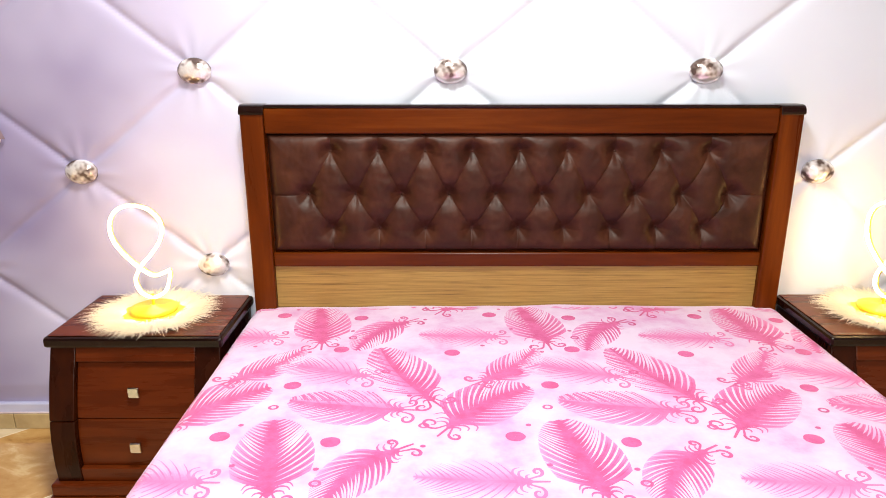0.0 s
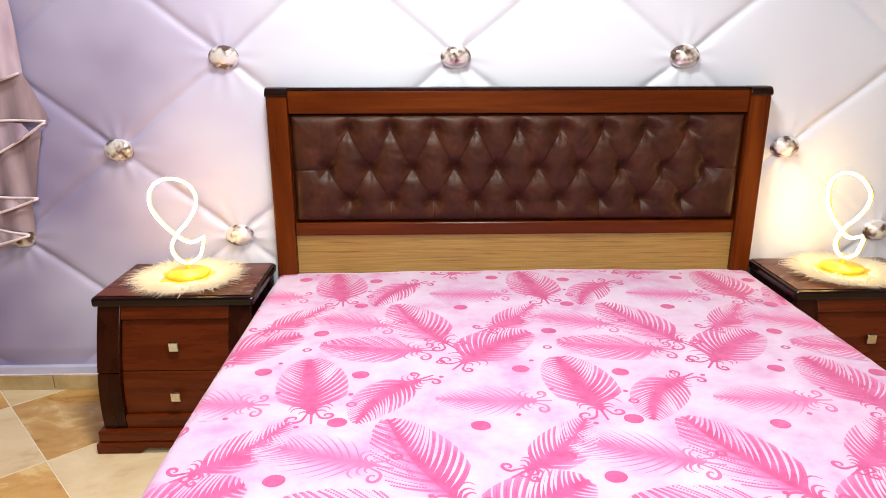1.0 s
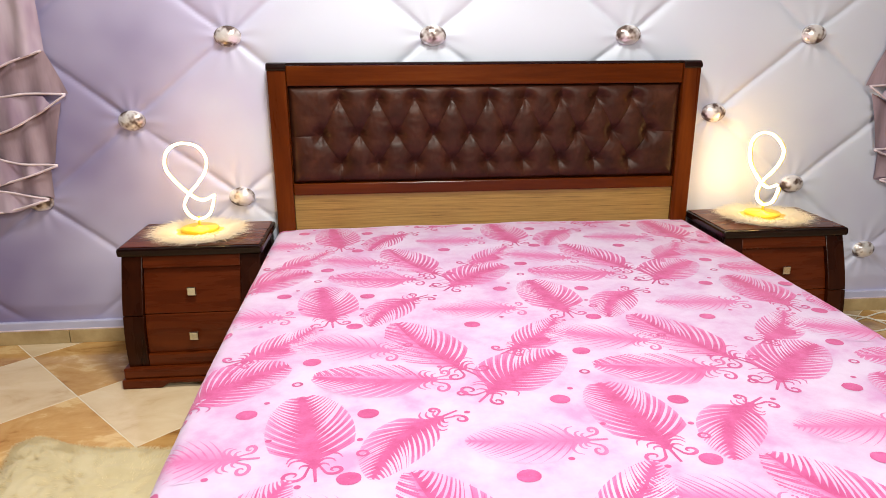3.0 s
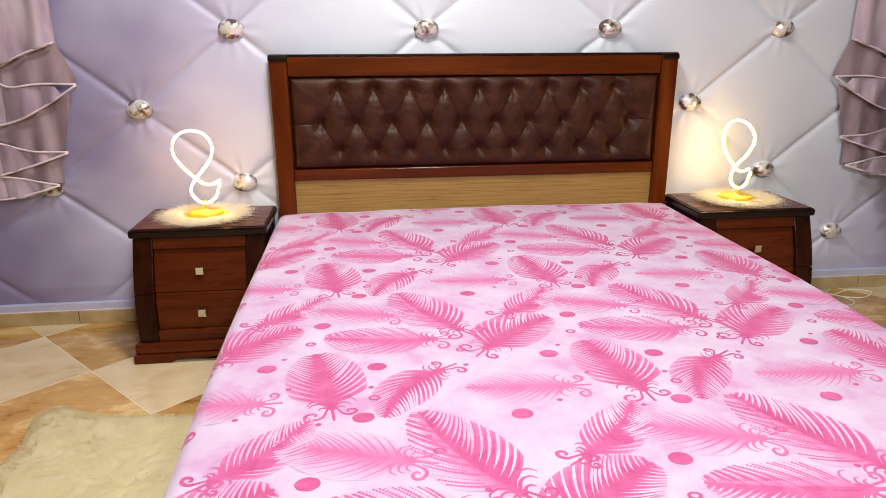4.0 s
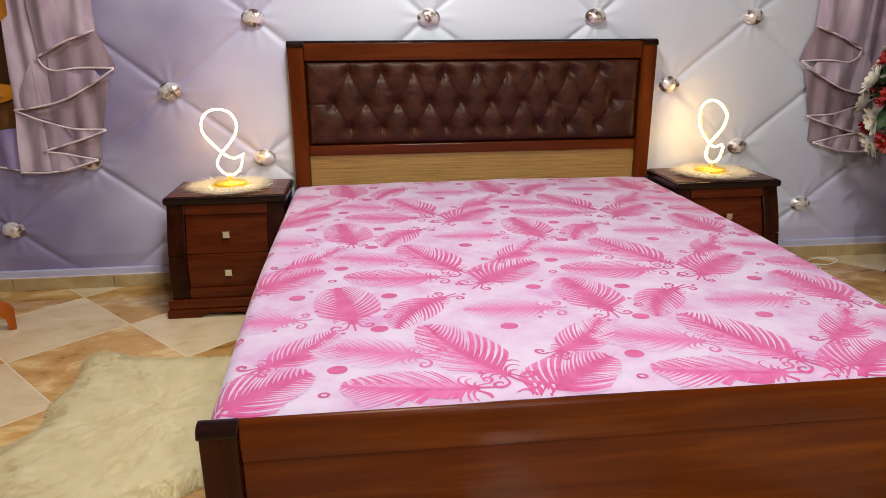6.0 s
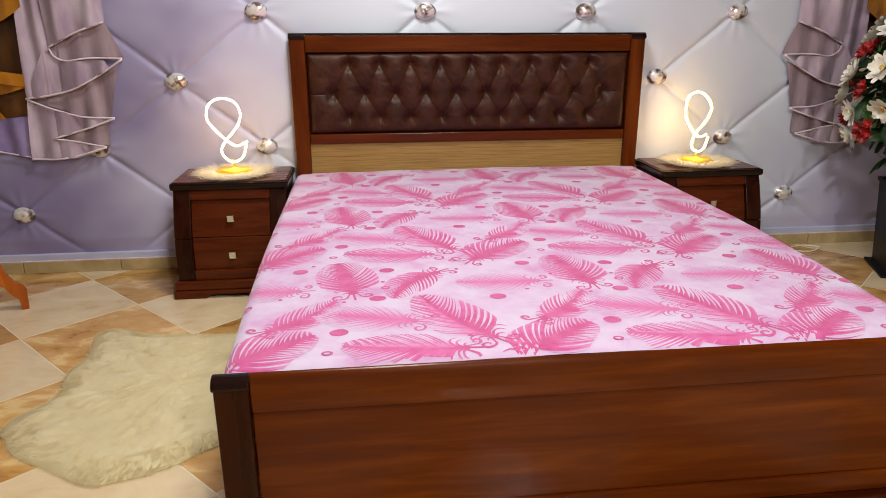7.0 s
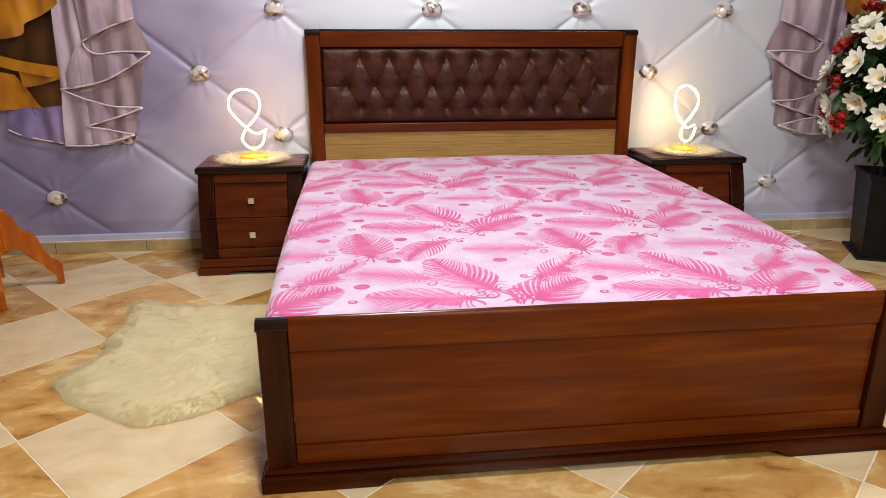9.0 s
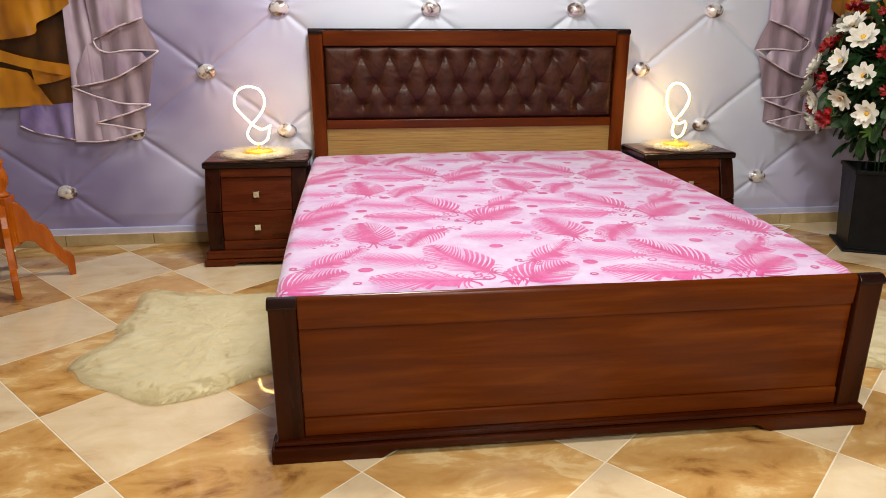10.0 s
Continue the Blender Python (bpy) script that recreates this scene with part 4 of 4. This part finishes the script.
def flower_pot():
    px, py, h = 2.345, 1.60, 0.425
    pot = empty("flower_pot", px, py, 0, "tall black square tapered pot on the floor", "flower pot")
    bm = bmesh.new()
    rings = ((0.150, 0.0), (0.150, 0.012), (0.122, 0.016), (0.148, h - 0.02), (0.156, h - 0.02), (0.156, h), (0.140, h), (0.130, h - 0.05))
    rows = [[bm.verts.new((sx * r, sy * r, z)) for sx, sy in ((-1, -1), (1, -1), (1, 1), (-1, 1))] for r, z in rings]
    for lo, hi in zip(rows, rows[1:]):
        for k in range(4):
            bm.faces.new((lo[k], lo[(k + 1) % 4], hi[(k + 1) % 4], hi[k]))
    bm.faces.new(rows[0][::-1])
    bmesh.ops.bevel(bm, geom=list(bm.edges), offset=0.003, segments=2, profile=0.5, affect="EDGES")
    me = bpy.data.meshes.new("pot_body")
    bm.to_mesh(me)
    bm.free()
    me.materials.append(BLACK)
    body = put("pot_body", me, pot)
    body.rotation_euler = (0, 0, radians(-24))
    soil = put("soil", block(-0.131, 0.131, -0.131, 0.131, h - 0.06, h - 0.045, SOIL, 0.002), pot)
    soil.rotation_euler = (0, 0, radians(-24))

    rng = random.Random(5)
    plant = empty("artificial_flowers", px, py, h - 0.045, "artificial white and red flower bouquet with dark leaves", "flowers")
    c = Vector((0, 0, 0.475))

    def shell(scale=1.0, low=-0.75):
        while True:
            d = Vector((rng.gauss(0, 1), rng.gauss(0, 1), rng.gauss(0, 1))).normalized()
            if d.z > low:
                break
        return d, c + Vector((d.x * 0.33, d.y * 0.33, d.z * 0.40)) * scale
    leaf_poses = []
    for k in range(620):
        d, q = shell(rng.uniform(0.35, 0.95), -0.95)
        d2 = (d + Vector((rng.gauss(0, 0.6), rng.gauss(0, 0.6), rng.gauss(0, 0.6)))).normalized()
        leaf_poses.append(Matrix.Translation(q) @ d2.to_track_quat("X", "Z").to_matrix().to_4x4() @ pose(0, 0, 0, rng.uniform(-60, 60), 0, 0))
    tagged(put("leaves", joined("leaves", LEAVES, leaf_poses, LEAF), plant, "dark green plastic leaves"), kind="stuff")
    sprig = joined("leaf_sprig", BRIGHT_LEAVES, [pose(0, 0, 0, 0, -25, 40 * j) for j in range(9)], LEAF_BRIGHT)
    for k in range(26):
        d, q = shell(0.93)
        ob = put("leaf_sprig", sprig, plant, "bright green leaf sprig")
        ob.matrix_basis = facing(q, d, 13 * k)
    stems = []
    for k in range(9):
        a = k * 0.7
        stems.append(put("stem", tube("stem", smooth_line([(0.03 * math.cos(a), 0.03 * math.sin(a), 0.0), (0.06 * math.cos(a), 0.06 * math.sin(a), 0.2), (0.14 * math.cos(a), 0.14 * math.sin(a), 0.42)], 4), 0.004, LEAF, 6), plant))
    # flowers spread evenly round the bouquet
    flower = joined("flower", PETALS, [pose(0, 0, 0, 0, -14, 45 * j) @ pose(0.008, 0, 0) for j in range(8)] + [pose(0, 0, 0.006, 0, -34, 45 * j + 22) @ pose(0.004, 0, 0) @ Matrix.Scale(0.72, 4) for j in range(8)], PETAL)
    eye = lathe("stamen", [(0.011, 0.010), (0.013, 0.016), (0.009, 0.022), (0.0005, 0.024)], YELLOW, 12)
    red = joined("red_blossom", RED_PETALS, [facing((0.02 * math.cos(j * 2.4) * (j > 0), 0.02 * math.sin(j * 2.4) * (j > 0), 0.01 * (j % 3)), (0.4 * math.cos(j * 2.4), 0.4 * math.sin(j * 2.4), 1), 0) @ pose(0, 0, 0, 0, -30, 60 * i)
                                             for j in range(6) for i in range(6)], RED)
    gold_angle = math.pi * (3 - math.sqrt(5))
    total = 84
    for k in range(total):
        z = 1 - 1.5 * (k + 0.5) / total
        r, a = math.sqrt(max(0.0, 1 - z * z)), k * gold_angle + 0.6
        d = Vector((r * math.cos(a), r * math.sin(a), z)).normalized()
        q = c + Vector((d.x * 0.375, d.y * 0.375, d.z * 0.43)) * rng.uniform(0.94, 1.05)
        face = (d + Vector((rng.gauss(0, 0.2), rng.gauss(0, 0.2), rng.gauss(0, 0.2) + 0.1))).normalized()
        if k % 3 == 2:
            ob = put("red_blossom", red, plant, "small dark red blossom cluster")
            ob.matrix_basis = facing(q, face, rng.uniform(0, 90)) @ Matrix.Scale(rng.uniform(1.0, 1.4), 4)
        else:
            ob = put("white_flower", flower, plant, "large white eight-petalled flower")
            ob.matrix_basis = facing(q, face, rng.uniform(0, 45)) @ Matrix.Scale(rng.uniform(0.78, 0.98), 4)
            put("stamen", eye, ob, "yellow flower centre")
    beads = []
    for k in range(40):
        d, q = shell(1.08, -0.8)
        beads.append(Matrix.Translation(q))
    tagged(put("buds", joined("buds", BEAD, beads, PETAL), plant, "tiny white buds"), kind="stuff")


flower_pot()

# ---- draperies on the quilted wall ----


def loft(name, upper, lower, y, mat, parent, folds=60.0, amp=0.006, nu=40, nv=16, mirror=False, thick=True):
    """A hanging cloth between two lines of (x, z), each drawn from west to east, with upright folds."""
    up, lo = smooth_line([(a, b) for a, b in upper], 10), smooth_line([(a, b) for a, b in lower], 10)

    def at(line, u):
        f = u * (len(line) - 1)
        i = min(int(f), len(line) - 2)
        return line[i] * (1 - (f - i)) + line[i + 1] * (f - i)

    def place(u, v):
        a, b = at(up, u), at(lo, u)
        q = a * (1 - v) + b * v
        x = 2 * BED - q[0] if mirror else q[0]
        wave = 1.9 * amp * (math.sin(folds * q[0] + 3 * noise.noise((q[0] * 5, 0, y * 50))) + 0.8 * noise.noise((q[0] * 22, q[1] * 5, y * 90)))
        return (x, y - wave * (0.55 + 0.45 * v), q[1])
    ob = put(name, grid(name, place, nu, nv, mat, flip=not mirror))
    return under(ob, parent)


HEM = [[(-1.57, 1.039), (-1.448, 1.100), (-1.329, 1.143)], [(-1.57, 1.036), (-1.552, 1.000), (-1.505, 0.982), (-1.41, 0.993), (-1.27, 0.991)], [(-1.70, 0.822), (-1.592, 0.837), (-1.482, 0.866), (-1.357, 0.933), (-1.27, 0.988)],
       [(-1.70, 0.820), (-1.593, 0.776), (-1.482, 0.742), (-1.339, 0.733)], [(-1.608, 0.646), (-1.453, 0.691), (-1.339, 0.731)], [(-1.608, 0.645), (-1.498, 0.626), (-1.392, 0.604)], [(-1.721, 0.554), (-1.563, 0.557), (-1.392, 0.602)]]


def drapery(mirror, label):
    d = empty("drapery", 2 * BED + 1.5 if mirror else -1.5, 2.05, 0, label, "drapery", "draperies on the wall")
    go = dict(parent=d, mirror=mirror)
    loft("backing", [(-1.64, 1.75), (-1.33, 1.75)], [(-1.715, 0.56), (-1.385, 0.60)], 2.071, DRAPE, amp=0.001, nv=40, folds=45, **go)
    loft("side_fall", [(-1.66, 1.75), (-1.54, 1.75)], [(-1.70, 0.824), (-1.53, 0.85)], 2.052, DRAPE, folds=90, nu=24, nv=30, **go)
    loft("tail", [(-1.70, 0.815), (-1.60, 0.78)], [(-1.721, 0.556), (-1.565, 0.560)], 2.050, DRAPE, folds=70, nu=24, **go)
    loft("upper_ruffle", [(-1.60, 1.75), (-1.33, 1.75)], HEM[0], 2.040, DRAPE, folds=40, amp=0.008, nv=34, **go)
    # The underfolds carry painted shade below each ruffle.
    loft("underfold", HEM[0], HEM[1], 2.059, DRAPE_SHADE, folds=55, amp=0.004, **go)
    loft("middle_ruffle", [(-1.60, 1.02), (-1.552, 0.998), (-1.505, 0.98), (-1.41, 0.985), (-1.35, 0.984)], [(-1.70, 0.822), (-1.592, 0.837), (-1.482, 0.866), (-1.40, 0.91), (-1.33, 0.95)], 2.046, DRAPE, folds=50, amp=0.008, **go)
    loft("underfold", [(-1.62, 0.83), (-1.482, 0.866), (-1.357, 0.933), (-1.30, 0.96)], [(-1.62, 0.79), (-1.482, 0.742), (-1.355, 0.735)], 2.059, DRAPE_SHADE, folds=65, amp=0.004, **go)
    loft("lower_ruffle", [(-1.625, 0.79), (-1.482, 0.742), (-1.36, 0.734)], [(-1.608, 0.646), (-1.453, 0.691), (-1.36, 0.726)], 2.045, DRAPE, folds=60, **go)
    loft("underfold", [(-1.608, 0.646), (-1.453, 0.691), (-1.375, 0.718)], [(-1.608, 0.645), (-1.498, 0.626), (-1.38, 0.606)], 2.060, DRAPE_SHADE, folds=60, amp=0.003, **go)
    loft("bottom_ruffle", [(-1.608, 0.645), (-1.498, 0.626), (-1.392, 0.604)], [(-1.60, 0.557), (-1.50, 0.560), (-1.392, 0.602)], 2.047, DRAPE, folds=60, **go)
    for k, hem in enumerate(HEM):
        depth = (2.036, 2.042, 2.036, 2.040, 2.038, 2.042, 2.040)[k]
        pts = [((2 * BED - x) if mirror else x, depth + 0.004 * math.sin(40 * x), z) for x, z in smooth_line(hem, 8)]
        under(put("piped_hem", tube("piped_hem", pts, 0.0042, PIPING, 8), None, "pale piped hem"), d)
    return d


drapery(False, "lavender satin drapery with ruffled pale-piped hems on the wall")
drapery(True, "lavender satin drapery with ruffled pale-piped hems on the wall")


def gold_drapery(mirror):
    d = empty("gold_drapery", 2 * BED + 2.0 if mirror else -2.0, 2.05, 0, "gathered gold satin drapery hanging over the wall", "drapery", "gold draperies on the wall")
    go = dict(parent=d, mirror=mirror)
    # Dark sheet behind the folds, standing for the shade in their gaps.
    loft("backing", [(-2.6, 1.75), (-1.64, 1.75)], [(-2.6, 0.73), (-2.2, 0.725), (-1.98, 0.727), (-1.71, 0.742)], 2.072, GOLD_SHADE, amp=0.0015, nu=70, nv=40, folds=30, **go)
    loft("upper_swag", [(-2.6, 1.75), (-1.64, 1.75)], [(-2.6, 1.00), (-2.2, 1.02), (-1.935, 1.046), (-1.822, 1.069), (-1.80, 1.12), (-1.704, 1.163), (-1.64, 1.203)], 2.030, GOLD_SATIN, nu=80, nv=30, folds=26, amp=0.009, **go)
    loft("cross_fold", [(-2.5, 1.06), (-2.1, 1.02), (-1.88, 0.96), (-1.685, 0.925)], [(-2.5, 1.0), (-2.1, 0.96), (-1.87, 0.905), (-1.692, 0.872)], 2.036, GOLD_SATIN, nu=60, nv=8, folds=20, amp=0.004, **go)
    loft("lower_fold", [(-1.875, 0.915), (-1.80, 0.90), (-1.70, 0.88)], [(-1.865, 0.83), (-1.78, 0.845), (-1.695, 0.87)], 2.046, GOLD_SATIN, nu=30, nv=8, folds=40, amp=0.003, **go)
    loft("lower_swag", [(-2.5, 0.98), (-2.1, 0.93), (-1.90, 0.89)], [(-2.5, 0.72), (-2.1, 0.722), (-1.80, 0.735)], 2.052, GOLD_SATIN, nu=60, nv=14, folds=24, amp=0.005, **go)
    if not mirror:
        loft("violet_lining", [(-1.962, 0.735), (-1.84, 0.735), (-1.705, 0.745)], [(-1.974, 0.633), (-1.90, 0.600), (-1.72, 0.560)], 2.062, PURPLE_SATIN, nu=30, nv=12, folds=35, **go)
        under(put("piped_hem", tube("piped_hem", [(x, 2.056, z) for x, z in smooth_line([(-1.974, 0.633), (-1.90, 0.600), (-1.72, 0.560)], 8)], 0.0035, PIPING), None, "pale piped hem"), d)
    return d


gold_drapery(False)
gold_drapery(True)

# ---- cables on the floor ----
for pts in ([(1.66, 2.02, 0.006), (1.80, 1.93, 0.004), (1.93, 1.97, 0.004), (2.08, 2.03, 0.004), (2.16, 1.99, 0.004), (2.07, 1.93, 0.004), (1.98, 1.95, 0.004)],
            [(1.64, 1.98, 0.006), (1.76, 1.86, 0.004), (1.90, 1.84, 0.004), (1.99, 1.88, 0.004), (1.97, 1.97, 0.004), (1.88, 2.03, 0.004)]):
    cable = put("power_cable", tube("power_cable", smooth_line(pts, 8), 0.0035, CABLE, 8))
    tagged(cable, "thin white power cable lying loose on the tiles", "cable", "cables on the floor")

# ---- skirting tiles and floor tiles ----
cut = [WEST] + [-1.863 + 0.445 * k for k in range(-3, 13) if WEST < -1.863 + 0.445 * k < EAST] + [EAST]
for x0, x1 in zip(cut, cut[1:]):
    ob = put("skirting_tile", block(x0 + 0.0015, x1 - 0.0015, 2.066, 2.0935, 0.0, 0.056, SKIRTING, 0.0015, 1))
    ob.parent = skirt

SIDE, TURN = 0.4535, 42.1
A = Vector((math.cos(radians(TURN)), math.sin(radians(TURN)))) * SIDE
B = Vector((math.sin(radians(TURN)), -math.cos(radians(TURN)))) * SIDE
ORIGIN = Vector((-1.272, 0.328))


def clip_tile(poly):
    """Cut a tile off at the room's walls."""
    for axis, limit, keep in ((0, WEST, 1), (0, EAST, -1), (1, SOUTH, 1), (1, WALL_Y + 0.015, -1)):
        out = []
        for i, p in enumerate(poly):
            q = poly[(i + 1) % len(poly)]
            dp, dq = (p[axis] - limit) * keep, (q[axis] - limit) * keep
            if dp >= 0:
                out.append(p)
            if (dp < 0) != (dq < 0):
                t = dp / (dp - dq)
                out.append(Vector((p[0] + (q[0] - p[0]) * t, p[1] + (q[1] - p[1]) * t)))
        poly = out
        if len(poly) < 3:
            return []
    return poly


def slab(name, corners, mat):
    """A thin tile with a bevelled rim."""
    mid = sum(corners, Vector((0, 0))) / len(corners)
    n = len(corners)
    verts = [(*c, -0.0035) for c in corners] + [(*c, -0.001) for c in corners] + [(*(c + (mid - c).normalized() * 0.0010), 0.0) for c in corners]
    faces = [tuple(range(2 * n, 3 * n))]
    for j in (0, n):
        faces += [(j + k, j + (k + 1) % n, j + n + (k + 1) % n, j + n + k) for k in range(n)]
    return mesh(name, verts, faces, mat, smooth=False)


gap = 0.0038
U, V = A.normalized(), B.normalized()
full = [U * a + V * b for a, b in ((-1, -1), (-1, 1), (1, 1), (1, -1))]
full = [q * (SIDE / 2 - gap / 2) for q in full]
full.reverse()
if (full[1] - full[0]).cross(full[2] - full[0]) < 0:
    full.reverse()
TILES = [slab("tile", full, TILE_CREAM), slab("tile", full, TILE_TAN)]
for i in range(-14, 15):
    for j in range(-14, 15):
        mid = ORIGIN + A * (i + 0.5) + B * (j + 0.5)
        poly = clip_tile([mid + q for q in full])
        if not poly:
            continue
        inside = WEST + 0.33 < mid.x < EAST - 0.33 and SOUTH + 0.33 < mid.y < WALL_Y - 0.33
        me = TILES[(i + j) % 2] if inside else slab("tile", [q - mid for q in poly], (TILE_CREAM, TILE_TAN)[(i + j) % 2])
        ob = put("tile", me)
        ob.location = (mid.x, mid.y, 0)
        ob.parent = floor
